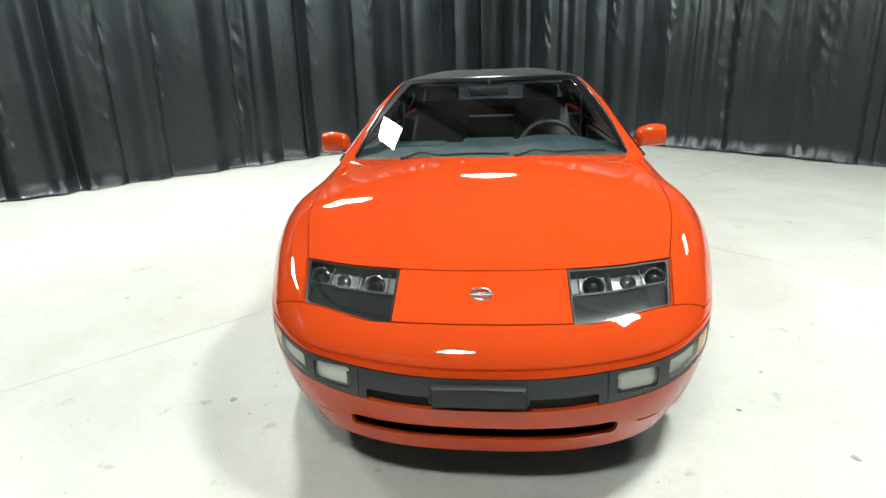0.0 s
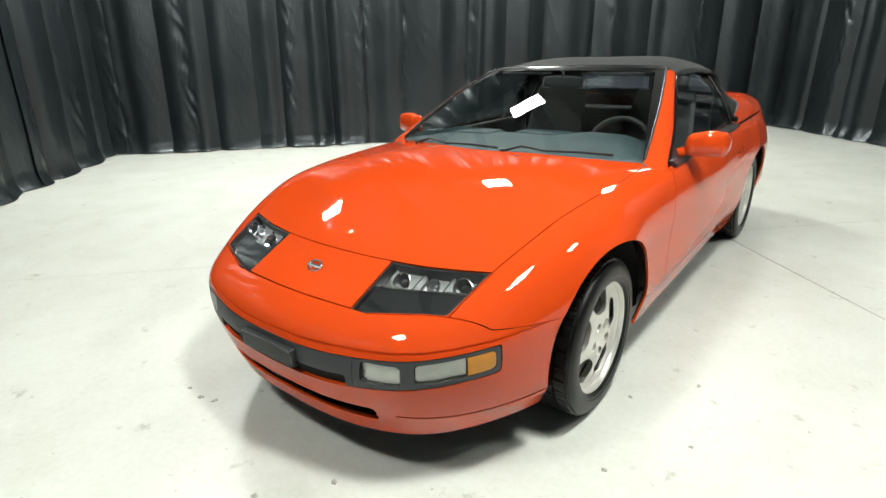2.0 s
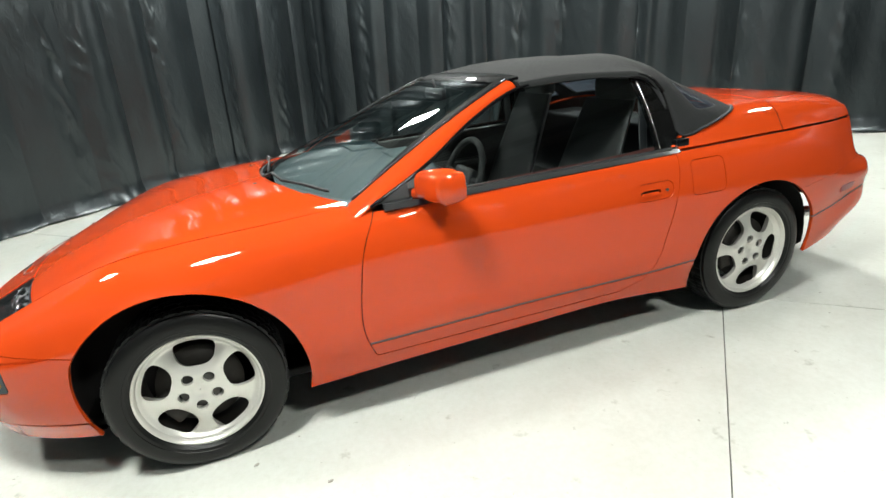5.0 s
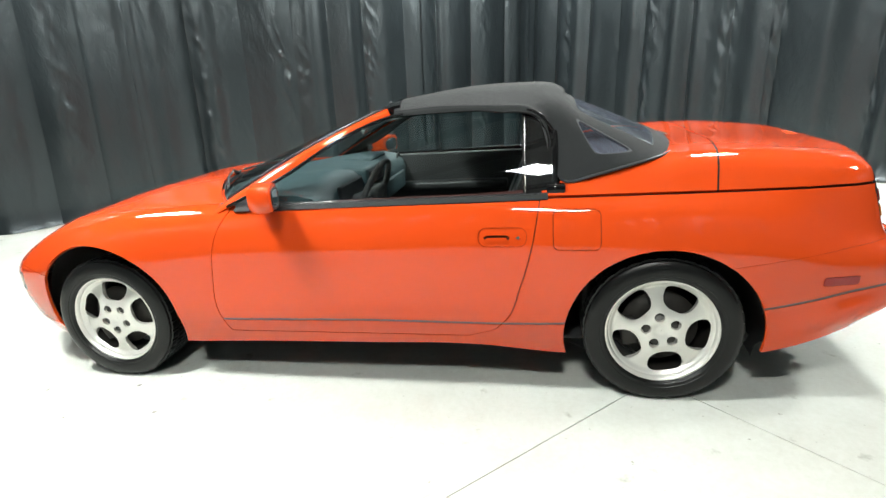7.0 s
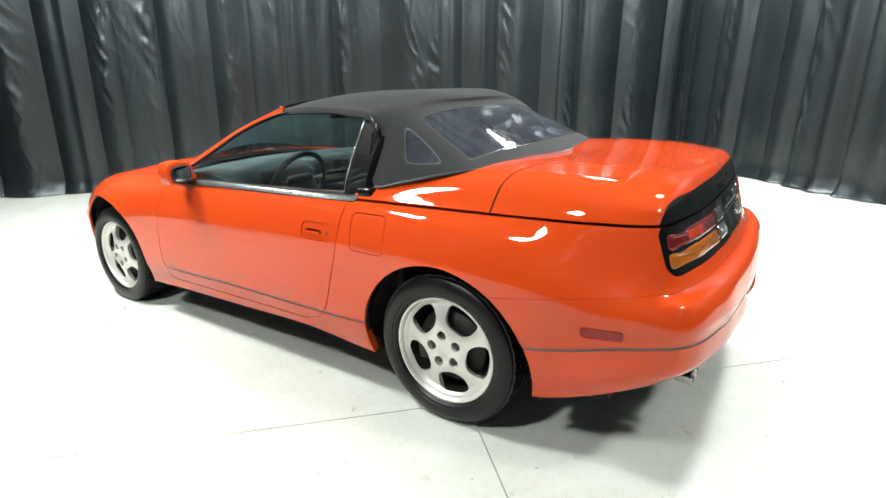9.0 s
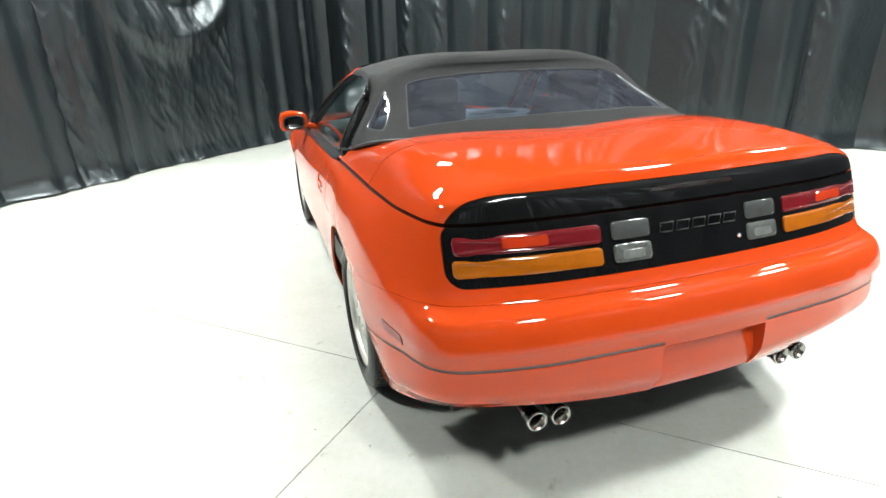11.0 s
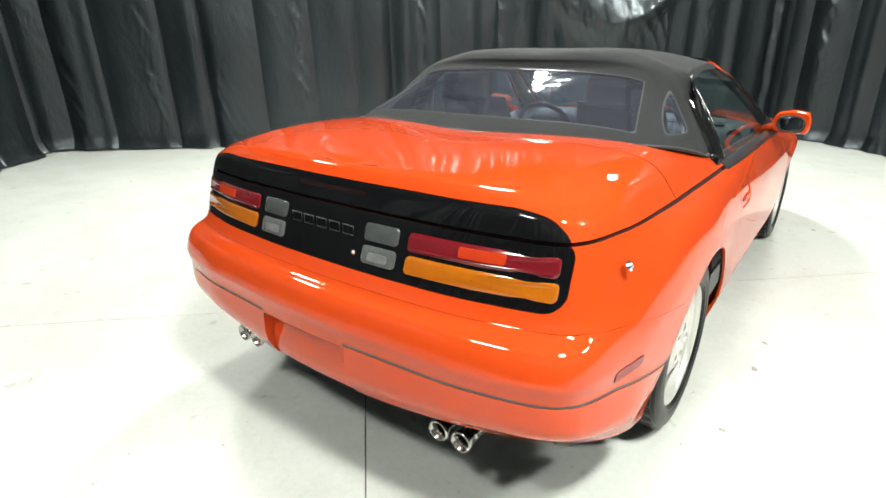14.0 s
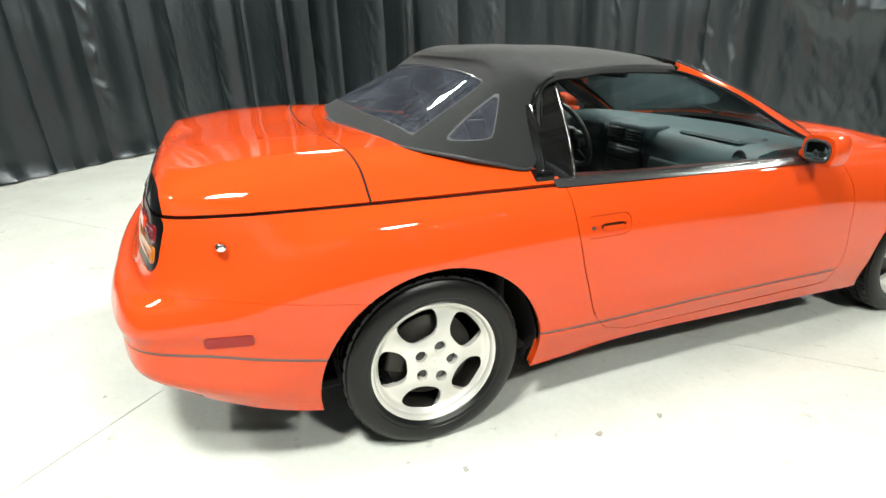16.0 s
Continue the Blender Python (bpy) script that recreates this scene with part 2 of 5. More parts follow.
CONCRETE = concrete()
DRAPE = drape_cloth()
CEILING_PAINT = material("ceiling_deck", (0.24, 0.25, 0.255), rough=0.7, var=0.15, var_scale=1.5)
STAIN = material("floor_stain", (0.33, 0.32, 0.285), rough=0.7, var=0.5, var_scale=60)
JOINT = material("joint_filler", (0.11, 0.105, 0.095), rough=0.9, var=0.4, var_scale=4)
BEAM = material("beam_steel", (0.03, 0.03, 0.032), rough=0.6, var=0.2)
PANEL_LIGHT = material("lamp_diffuser", (0.9, 0.9, 0.9), rough=0.5, emit=(0.955, 1.0, 0.955), emit_strength=165.0)
# weaker copy of the diffuser, dimmed to darken the drapes and floor near it
PANEL_LIGHT_DIM = material("dim_lamp_diffuser", (0.9, 0.9, 0.9), rough=0.5, emit=(0.955, 1.0, 0.955), emit_strength=95.0)


# ---------------------------------------------------------------- mesh tools
def finish(me, mat, smooth=True):
    me.materials.append(mat)
    if smooth:
        for p in me.polygons:
            p.use_smooth = True
    return me


def part(name, bm, mat, parent=None, label="", smooth=True, auto=None):
    """Links a bmesh as ONE mesh object under a thing or under a part."""
    me = bpy.data.meshes.new(name)
    bm.normal_update()
    if auto:
        for e in bm.edges:
            if len(e.link_faces) == 2 and e.calc_face_angle(0) > radians(auto):
                e.smooth = False
    bm.to_mesh(me)
    bm.free()
    finish(me, mat, smooth)
    ob = new(name, me)
    ob.parent = parent
    if label:
        tagged(ob, label)
    return ob


def empty(name, label, category, kind="", group=""):
    ob = new(name)
    ob.empty_display_size = 0.2
    return tagged(ob, label, category, group, kind)


def box_bm(x0, x1, y0, y1, z0, z1, bevel=0.0, seg=2):
    bm = bmesh.new()
    bmesh.ops.create_cube(bm, size=1)
    for v in bm.verts:
        v.co = Vector(((x0 + x1) / 2 + v.co.x * (x1 - x0), (y0 + y1) / 2 + v.co.y * (y1 - y0), (z0 + z1) / 2 + v.co.z * (z1 - z0)))
    if bevel:
        bmesh.ops.bevel(bm, geom=list(bm.edges), offset=bevel, segments=seg, affect="EDGES", profile=0.6)
    return bm


def tube_bm(points, radius, sides=10, flat=1.0, closed=False):
    """A round or flattened bar along points."""
    bm = bmesh.new()
    rings = []
    n = len(points)
    pts = [Vector(p) for p in points]
    for i, p in enumerate(pts):
        a = pts[(i - 1) % n] if closed else pts[max(i - 1, 0)]
        b = pts[(i + 1) % n] if closed else pts[min(i + 1, n - 1)]
        d = (b - a).normalized()
        up = Vector((0, 0, 1)) if abs(d.z) < 0.9 else Vector((1, 0, 0))
        s = d.cross(up).normalized()
        u = s.cross(d)
        r = radius[i] if isinstance(radius, (list, tuple)) else radius
        rings.append([bm.verts.new(p + s * r * math.cos(2 * math.pi * k / sides) + u * r * flat * math.sin(2 * math.pi * k / sides)) for k in range(sides)])
    for i in range(n if closed else n - 1):
        a, b = rings[i], rings[(i + 1) % n]
        for k in range(sides):
            bm.faces.new((a[k], a[(k + 1) % sides], b[(k + 1) % sides], b[k]))
    if not closed:
        bm.faces.new(list(reversed(rings[0])))
        bm.faces.new(rings[-1])
    bmesh.ops.recalc_face_normals(bm, faces=list(bm.faces))
    return bm


def lathe_bm(profile, segs=64, axis="x", close=False):
    """Turns (axial, radius) pairs round the axis x."""
    bm = bmesh.new()
    rings = []
    for a, r in profile:
        rings.append([bm.verts.new((a, r * math.cos(2 * math.pi * k / segs), r * math.sin(2 * math.pi * k / segs))) for k in range(segs)])
    for i in range(len(rings) - (0 if close else 1)):
        p, q = rings[i], rings[(i + 1) % len(rings)]
        for k in range(segs):
            bm.faces.new((p[k], p[(k + 1) % segs], q[(k + 1) % segs], q[k]))
    bmesh.ops.recalc_face_normals(bm, faces=list(bm.faces))
    return bm


def loft_bm(rows, closed=False, cap=False):
    bm = bmesh.new()
    vs = [[bm.verts.new(p) for p in r] for r in rows]
    for i in range(len(vs) - 1):
        n = len(vs[i])
        for k in range(n if closed else n - 1):
            bm.faces.new((vs[i][k], vs[i][(k + 1) % n], vs[i + 1][(k + 1) % n], vs[i + 1][k]))
    if cap:
        bm.faces.new(list(reversed(vs[0])))
        bm.faces.new(vs[-1])
    bmesh.ops.recalc_face_normals(bm, faces=list(bm.faces))
    return bm


def spline(T, P, t):
    """Cubic through the rows of P at parameters T, evaluated at t."""
    T, P, t = np.asarray(T, float), np.asarray(P, float), np.asarray(t, float)
    h = np.diff(T)
    d = np.diff(P, axis=0) / h.reshape(-1, *([1] * (P.ndim - 1)))
    m = np.empty_like(P)
    w = (h[:-1] / (h[:-1] + h[1:])).reshape(-1, *([1] * (P.ndim - 1)))
    m[1:-1] = d[:-1] * (1 - w) + d[1:] * w
    m[0], m[-1] = d[0], d[-1]
    i = np.clip(np.searchsorted(T, t, side="right") - 1, 0, len(h) - 1)
    u = ((t - T[i]) / h[i]).reshape(-1, *([1] * (P.ndim - 1)))
    hi = h[i].reshape(u.shape)
    return ((2 * u**3 - 3 * u**2 + 1) * P[i] + (u**3 - 2 * u**2 + u) * hi * m[i]
            + (-2 * u**3 + 3 * u**2) * P[i + 1] + (u**3 - u**2) * hi * m[i + 1])


def line(ts, vs):
    """A smooth function through a few points."""
    return lambda q: spline(ts, vs, np.clip(np.ravel(q), ts[0], ts[-1])).reshape(np.shape(q))


class Skin:
    """A smooth surface as a soup of polygons that can be cut along level lines."""

    def __init__(self, grid):
        ns, nv = grid.shape[:2]
        du, dv = np.gradient(grid, axis=0), np.gradient(grid, axis=1)
        n = np.cross(du, dv)
        n /= np.linalg.norm(n, axis=2, keepdims=True) + 1e-12
        self.shape = (ns, nv)
        self.P = grid.reshape(-1, 3).copy()
        self.N = n.reshape(-1, 3).copy()
        self.faces = [(i * nv + j, (i + 1) * nv + j, (i + 1) * nv + j + 1, i * nv + j + 1) for i in range(ns - 1) for j in range(nv - 1)]

    def flip(self):
        self.N = -self.N
        self.faces = [f[::-1] for f in self.faces]
        return self

    def value(self, fn):
        return fn(self.P[:, 0], self.P[:, 1], self.P[:, 2])

    def keep(self, faces, f):
        """The parts of faces where f >= 0."""
        out, cache, newp, newn = [], {}, [], []
        base = len(self.P)
        pos = f >= 0
        for face in faces:
            c = [pos[i] for i in face]
            if all(c):
                out.append(face)
            elif any(c):
                poly = []
                for k, i in enumerate(face):
                    j = face[(k + 1) % len(face)]
                    if c[k]:
                        poly.append(i)
                    if pos[i] != pos[j]:
                        key = (i, j) if i < j else (j, i)
                        if key not in cache:
                            u = f[key[0]] / (f[key[0]] - f[key[1]])
                            cache[key] = base + len(newp)
                            newp.append(self.P[key[0]] * (1 - u) + self.P[key[1]] * u)
                            newn.append(self.N[key[0]] * (1 - u) + self.N[key[1]] * u)
                        poly.append(cache[key])
                if len(poly) > 2:
                    out.append(tuple(poly))
        if newp:
            self.P, self.N = np.vstack([self.P, newp]), np.vstack([self.N, newn])
        return out

    def split(self, faces, fn, gap=0.0):
        """(inside, outside) of fn > 0, with a joint of twice the gap between them."""
        a = self.keep(faces, self.value(fn) - gap)
        b = self.keep(faces, -self.value(fn) - gap)
        return a, b

    def mesh(self, name, faces, mat, parent, side="both", depth=0.010, offset=0.0, label="", rim=True):
        """Makes a panel with a turned-in rim of the given depth; side: left, right or both."""
        pts, nors, polys, index = [], [], [], {}

        def vid(p, n):
            key = (round(p[0], 5), round(p[1], 5), round(p[2], 5))
            if key not in index:
                index[key] = len(pts)
                pts.append(p)
                nors.append(n)
            return index[key]

        for s in ((1, -1) if side == "both" else (1,) if side == "left" else (-1,)):
            flip = np.array((s, 1.0, 1.0))
            for f in faces:
                ids = [vid((self.P[i] + self.N[i] * offset) * flip, self.N[i] * flip) for i in (f if s > 0 else f[::-1])]
                ids = [a for k, a in enumerate(ids) if a != ids[k - 1]]
                if len(ids) > 2:
                    polys.append(ids)
        if rim and depth:
            count = {}
            for f in polys:
                for k, a in enumerate(f):
                    b = f[(k + 1) % len(f)]
                    count[(a, b)] = count.get((a, b), 0) + 1
            for (a, b) in [e for e in count if (e[1], e[0]) not in count]:
                pa, pb, na, nb = pts[a], pts[b], nors[a], nors[b]
                side_n = np.cross(pb - pa, na)
                side_n = side_n / (np.linalg.norm(side_n) + 1e-12)
                k = len(pts)
                pts.extend([pa, pb, pb - nb * depth, pa - na * depth])
                nors.extend([side_n] * 4)
                polys.append([k + 1, k, k + 3, k + 2])
        me = bpy.data.meshes.new(name)
        me.from_pydata([tuple(p) for p in pts], [], polys)
        me.validate()
        finish(me, mat)
        if len(me.vertices) == len(nors):
            me.normals_split_custom_set_from_vertices([tuple(n / (np.linalg.norm(n) + 1e-12)) for n in nors])
        ob = new(name, me)
        ob.parent = parent
        if label:
            tagged(ob, label)
        return ob


def rbox(a, b, ca, cb, ha, hb, r):
    """Depth inside a rounded rectangle (positive inside)."""
    qa, qb = np.abs(a - ca) - (ha - r), np.abs(b - cb) - (hb - r)
    out = np.hypot(np.maximum(qa, 0), np.maximum(qb, 0)) + np.minimum(np.maximum(qa, qb), 0) - r
    return -out


# ---------------------------------------------------------------- room: four slabs with sawn joints, drapes, ceiling, lamps
W_NE, W_SW, W_NW, W_SE = 7.7, -6.9, 7.5, -6.6      # x + y and y - x of the four drape lines
J_A, J_B = .545, 1.92                                # joints: y - x and x + y
R2 = math.sqrt(.5)


def diag(p, q):
    """The place with x + y = p and y - x = q."""
    return ((p - q) / 2, (p + q) / 2)


floor = new("floor")
tagged(floor, "pale worn concrete floor with two sawn joints and dark specks", "floor", kind="structure")
g = .0032
out = 1.2
for p0, p1 in ((W_SW - out, J_B - g), (J_B + g, W_NE + out)):
    for q0, q1 in ((W_SE - out, J_A - g), (J_A + g, W_NW + out)):
        bm = bmesh.new()
        top = [bm.verts.new((*diag(p, q), 0)) for p, q in ((p0, q0), (p1, q0), (p1, q1), (p0, q1))]
        f = bm.faces.new(top)
        ex = bmesh.ops.extrude_face_region(bm, geom=[f])
        for v in [k for k in ex["geom"] if isinstance(k, bmesh.types.BMVert)]:
            v.co.z -= .10
        bmesh.ops.recalc_face_normals(bm, faces=list(bm.faces))
        part("slab", bm, CONCRETE, floor, smooth=False)
bm = bmesh.new()
bm.faces.new([bm.verts.new((*diag(p, q), -.014)) for p, q in ((W_SW - out, W_SE - out), (W_NE + out, W_SE - out), (W_NE + out, W_NW + out), (W_SW - out, W_NW + out))])
part("joint_filler", bm, JOINT, floor, smooth=False)

# old dark marks on the concrete, each a thin irregular film
MARKS = ((-1.04, -1.56, .022), (-.45, -2.09, .016), (-.62, -2.10, .014), (1.23, -1.79, .02), (-.52, -2.11, .018), (.28, -2.10, .014), (.12, -2.29, .016), (1.09, -.87, .012),
         (.89, -1.10, .012), (.96, -1.54, .014), (1.16, -1.26, .012), (-1.02, .70, .02), (-1.0, 1.19, .014), (-1.02, .44, .016))
rng = random.Random(21)
for mx, my, mr in MARKS:
    bm = bmesh.new()
    ang = rng.uniform(0, 6.28)
    ring = []
    for k in range(14):
        a = 2 * math.pi * k / 14
        r = .62 * mr * rng.uniform(.55, 1.1) * (1 + .5 * abs(math.cos(a - ang)))
        ring.append((mx + r * math.cos(a), my + r * math.sin(a)))
    lower = [bm.verts.new((x, y, .0002)) for x, y in ring]
    upper = [bm.verts.new((mx + (x - mx) * .9, my + (y - my) * .9, .0024)) for x, y in ring]
    bm.faces.new(upper)
    for k in range(14):
        bm.faces.new((lower[k], lower[(k + 1) % 14], upper[(k + 1) % 14], upper[k]))
    part("mark", bm, STAIN, floor, smooth=False)

TOP = 4.4
LEAN = .040


def cell_noise(x, y, seed):
    """Smooth value noise in the plane, from 0 to 1."""
    xi, yi = np.floor(x), np.floor(y)
    fx, fy = x - xi, y - yi
    fx, fy = fx * fx * (3 - 2 * fx), fy * fy * (3 - 2 * fy)

    def corner(a, b):
        v = np.sin(a * 127.1 + b * 311.7 + seed * 74.7) * 43758.5453
        return v - np.floor(v)

    low = corner(xi, yi) * (1 - fx) + corner(xi + 1, yi) * fx
    high = corner(xi, yi + 1) * (1 - fx) + corner(xi + 1, yi + 1) * fx
    return low * (1 - fy) + high * fy


def folds(q, seed):
    """Hanging pleats of uneven width and depth along the run: broad rolls with sharp valleys and narrow tucks."""
    still = q * 0
    warp = q + .35 * cell_noise(q * 1.1, still, seed) + .16 * cell_noise(q * 3.3, still + 3, seed + 1)
    broad = np.abs(np.sin(warp * 4.6)) ** .75
    narrow = .5 + .5 * np.sin(warp * 16 + 4 * cell_noise(q * 2.1, still + 7, seed + 2))
    tight = cell_noise(q * .62, still + 11, seed + 3) ** 2.2
    return .115 * broad * (.12 + 1.1 * cell_noise(q * .8, still + 5, seed + 4) ** 1.4) + .075 * narrow * tight + .007 * narrow


def drape(name, a, b, inward, seed, swag=None, n_panels=3):
    """A run of hanging cloth from a to b in several widths, with pleats, packing creases and a hem that spreads on the floor."""
    a, b, inward = Vector((*a, 0)), Vector((*b, 0)), Vector((*inward, 0))
    full = (b - a).length
    along = (b - a) / full
    rng = random.Random(seed)
    for k in range(n_panels):
        w = full / n_panels
        s0 = k * w - .06
        ph = [rng.uniform(0, 6.28) for _ in range(4)]
        nu, nz = 260, 110
        low = np.concatenate([np.linspace(0, 2.7, 91), np.linspace(2.7, TOP, nz - 89)[1:]])
        s, z = np.meshgrid(s0 + (w + .12) * np.linspace(0, 1, nu + 1), low, indexing="ij")
        # folds drift a little sideways on their way down, more the nearer they come to the floor
        drift = .045 * (cell_noise(s * .9, z * .45, seed + 20 + k) - .5) + .020 * (cell_noise(s * 2.6, z * 1.1, seed + 21) - .5) * np.clip(1.6 - z, .2, 1.5)
        q = s + drift + ph[0] * 3
        d = folds(q, seed + 30 + k) * (.85 + .3 * cell_noise(s * 1.4, z * .6, seed + 22))
        d += .07 * cell_noise(s * .8, z * .22, seed + 1)
        # a packing crease runs down the cloth about every metre
        off = (((s + .03 * np.sin(z * 1.7 + ph[1])) / 1.02 + ph[2]) % 1.0 - .5) * 1.02
        col = np.exp(-(off / .07) ** 2) * (.15 + .85 * cell_noise(s * .5, z * 1.3, seed + 3))
        tuck = .5 - np.abs(2 * cell_noise(s * 9 + z * 3, z * 5 + s * 4, seed + 2) - 1) + .5 * (cell_noise(s * 21 - z * 4, z * 9, seed + 7) - .5)
        d += .034 * col * tuck + .0035 * tuck + .006 * (cell_noise(s * 7, z * 3.5, seed + 4) - .5)
        if swag:
            cx = (s - full * swag[0]) / swag[2]
            sag = swag[1] + .62 * cx * cx
            depth_s = np.clip(1.25 - np.abs(cx) ** 2.2, 0, 1)
            loops = .075 * np.abs(np.sin((z - sag) * 6.0 + .5 * np.sin(cx * 3))) ** 1.2 * np.clip((z - sag + .02) * 6, 0, 1)
            d = d * (1 - .75 * depth_s) + depth_s * (loops + .085 * np.exp(-((z - sag - .06) / .17) ** 2) + .012 * tuck)
        spread = np.clip(1 - z / .22, 0, 1)
        d += spread ** 2 * (.02 + .07 * cell_noise(s * 1.3, z * 0, seed + 6))
        zz = z + np.where(z == 0, .006 + .012 * cell_noise(s * 1.5, z * 0, seed + 8), 0)
        pts = np.stack([a.x + along.x * s + inward.x * (d - .04), a.y + along.y * s + inward.y * (d - .04) + LEAN * z, zz], -1).reshape(-1, 3)
        ids = np.arange((nu + 1) * low.size).reshape(nu + 1, low.size)
        quads = np.stack([ids[:-1, :-1], ids[:-1, 1:], ids[1:, 1:], ids[1:, :-1]], -1).reshape(-1, 4)
        me = bpy.data.meshes.new(name)
        me.from_pydata(pts.tolist(), [], quads.tolist())
        me.update()
        ob = new(name, finish(me, DRAPE))
        tagged(ob, "tall black plasticised drape with crumpled folds reaching the floor", "curtain", group="drapes round the room")


corner_n, corner_w = diag(W_NE, W_NW), diag(W_SW, W_NW)
corner_s, corner_e = diag(W_SW, W_SE), diag(W_NE, W_SE)
drape("curtain", corner_n, corner_e, (-R2, -R2), 3, n_panels=5)
drape("curtain", corner_e, corner_s, (-R2, R2), 5, swag=(.728, 1.38, 1.0), n_panels=5)
drape("curtain", corner_s, corner_w, (R2, R2), 8, n_panels=5)
drape("curtain", corner_w, corner_n, (R2, -R2), 13, n_panels=5)

# walls behind the drapes and the ceiling
def wall(name, p0, q0, p1, q1, out_v):
    a, b = Vector((*diag(p0, q0), 0)), Vector((*diag(p1, q1), 0))
    o = Vector((*out_v, 0)) * .15
    bm = bmesh.new()
    base = [a, b, b + o, a + o]
    lo = [bm.verts.new((v.x, v.y, -.1)) for v in base]
    hi = [bm.verts.new((v.x, v.y, CEIL)) for v in base]
    bm.faces.new(lo)
    bm.faces.new(hi)
    for k in range(4):
        bm.faces.new((lo[k], lo[(k + 1) % 4], hi[(k + 1) % 4], hi[k]))
    bmesh.ops.recalc_face_normals(bm, faces=list(bm.faces))
    ob = part(name, bm, CEILING_PAINT, smooth=False)
    return tagged(ob, "plain grey wall hidden behind the drapes", "wall", kind="structure")


m_ = .75
wall("wall_north", W_NE + m_, W_NW + m_, W_NE + m_, W_SE - m_, (R2, R2))
wall("wall_east", W_NE + m_, W_SE - m_, W_SW - m_, W_SE - m_, (R2, -R2))
wall("wall_south", W_SW - m_, W_SE - m_, W_SW - m_, W_NW + m_, (-R2, -R2))
wall("wall_west", W_SW - m_, W_NW + m_, W_NE + m_, W_NW + m_, (-R2, R2))
bm = bmesh.new()
quad = [diag(W_SW - 1.1, W_SE - 1.1), diag(W_NE + 1.1, W_SE - 1.1), diag(W_NE + 1.1, W_NW + 1.1), diag(W_SW - 1.1, W_NW + 1.1)]
lo = [bm.verts.new((*v, CEIL)) for v in quad]
hi = [bm.verts.new((*v, CEIL + .2)) for v in quad]
bm.faces.new(lo)
bm.faces.new(hi)
for k in range(4):
    bm.faces.new((lo[k], lo[(k + 1) % 4], hi[(k + 1) % 4], hi[k]))
# purlins of the ceiling stay in its one mesh
for i in range(9):
    p = W_SW + (W_NE - W_SW) * (i + .5) / 9
    ca, cb = Vector((*diag(p, W_SE - .9), 0)), Vector((*diag(p, W_NW + .9), 0))
    n = Vector((R2, R2, 0)) * .09
    ring = [ca - n, ca + n, cb + n, cb - n]
    l2 = [bm.verts.new((v.x, v.y, CEIL - .22)) for v in ring]
    h2 = [bm.verts.new((v.x, v.y, CEIL - .005)) for v in ring]
    beam = [bm.faces.new(l2), bm.faces.new(h2)]
    beam += [bm.faces.new((l2[k], l2[(k + 1) % 4], h2[(k + 1) % 4], h2[k])) for k in range(4)]
    for f in beam:
        f.material_index = 1
bmesh.ops.recalc_face_normals(bm, faces=list(bm.faces))
deck_ob = tagged(part("ceiling", bm, CEILING_PAINT, smooth=False), "grey ceiling with dark purlins", "ceiling", kind="structure")
deck_ob.data.materials.append(BEAM)


def ceiling_lamp(x, y, z, turn, sx=.56, sy=.56, glow=PANEL_LIGHT):
    root = empty("ceiling_lamp", "square white panel lamp hung under the ceiling", "ceiling lamp", group="ceiling lamps")
    root.matrix_basis = pose(x, y, z, 0, 0, turn)
    part("housing", box_bm(-sx / 2 - .03, sx / 2 + .03, -sy / 2 - .03, sy / 2 + .03, .01, .07, .01), BEAM, root)
    part("diffuser", box_bm(-sx / 2, sx / 2, -sy / 2, sy / 2, 0, .009), glow, root, smooth=False)
    for dx in (-.45, .45):
        part("hanger", tube_bm([(dx * sx, 0, .07), (dx * sx, 0, CEIL - z)], .006, 6), BEAM, root)
    return root


LAMPS = [(p, q) for p in (-4.6, .2, 4.8) for q in (-3.4, 5.0)]
for p, q in LAMPS:
    ceiling_lamp(*diag(p, q), 4.15, 45, glow=PANEL_LIGHT_DIM if p > 4 or (p < -4 and q < 0) else PANEL_LIGHT)


# ---------------------------------------------------------------- the car: body skin
# Feature lines of the left half, from the front's middle round the side to the rear's middle; front is -y.
L_BOTTOM = [(0, -2.02, .178), (.30, -1.995, .179), (.485, -1.92, .180), (.592, -1.818, .184), (.72, -1.59, .195), (.79, -1.225, .21),
            (.80, -.86, .205), (.805, -.55, .215), (.81, 0, .225), (.815, .5, .23), (.815, .86, .20), (.82, 1.225, .20),
            (.825, 1.58, .225), (.81, 1.81, .298), (.722, 1.995, .36), (.53, 2.07, .362), (.3, 2.10, .345), (0, 2.115, .34)]
L_GROOVE = [(0, -2.058, .285), (.31, -2.032, .285), (.515, -1.953, .28), (.633, -1.838, .275), (.758, -1.595, .27), (.838, -1.225, .30),
            (.835, -.86, .335), (.845, -.55, .345), (.85, 0, .35), (.855, .5, .35), (.86, .86, .35), (.87, 1.225, .38),
            (.862, 1.58, .42), (.83, 1.825, .46), (.768, 2.038, .498), (.56, 2.113, .503), (.3, 2.138, .503), (0, 2.15, .503)]
L_MID = [(0, -2.082, .43), (.31, -2.060, .43), (.535, -1.978, .435), (.672, -1.842, .44), (.778, -1.60, .46), (.858, -1.225, .50),
         (.845, -.86, .52), (.85, -.55, .54), (.86, 0, .55), (.865, .5, .55), (.872, .86, .55), (.885, 1.225, .56),
         (.872, 1.58, .56), (.838, 1.83, .56), (.775, 2.042, .57), (.565, 2.118, .572), (.31, 2.144, .572), (0, 2.156, .572)]
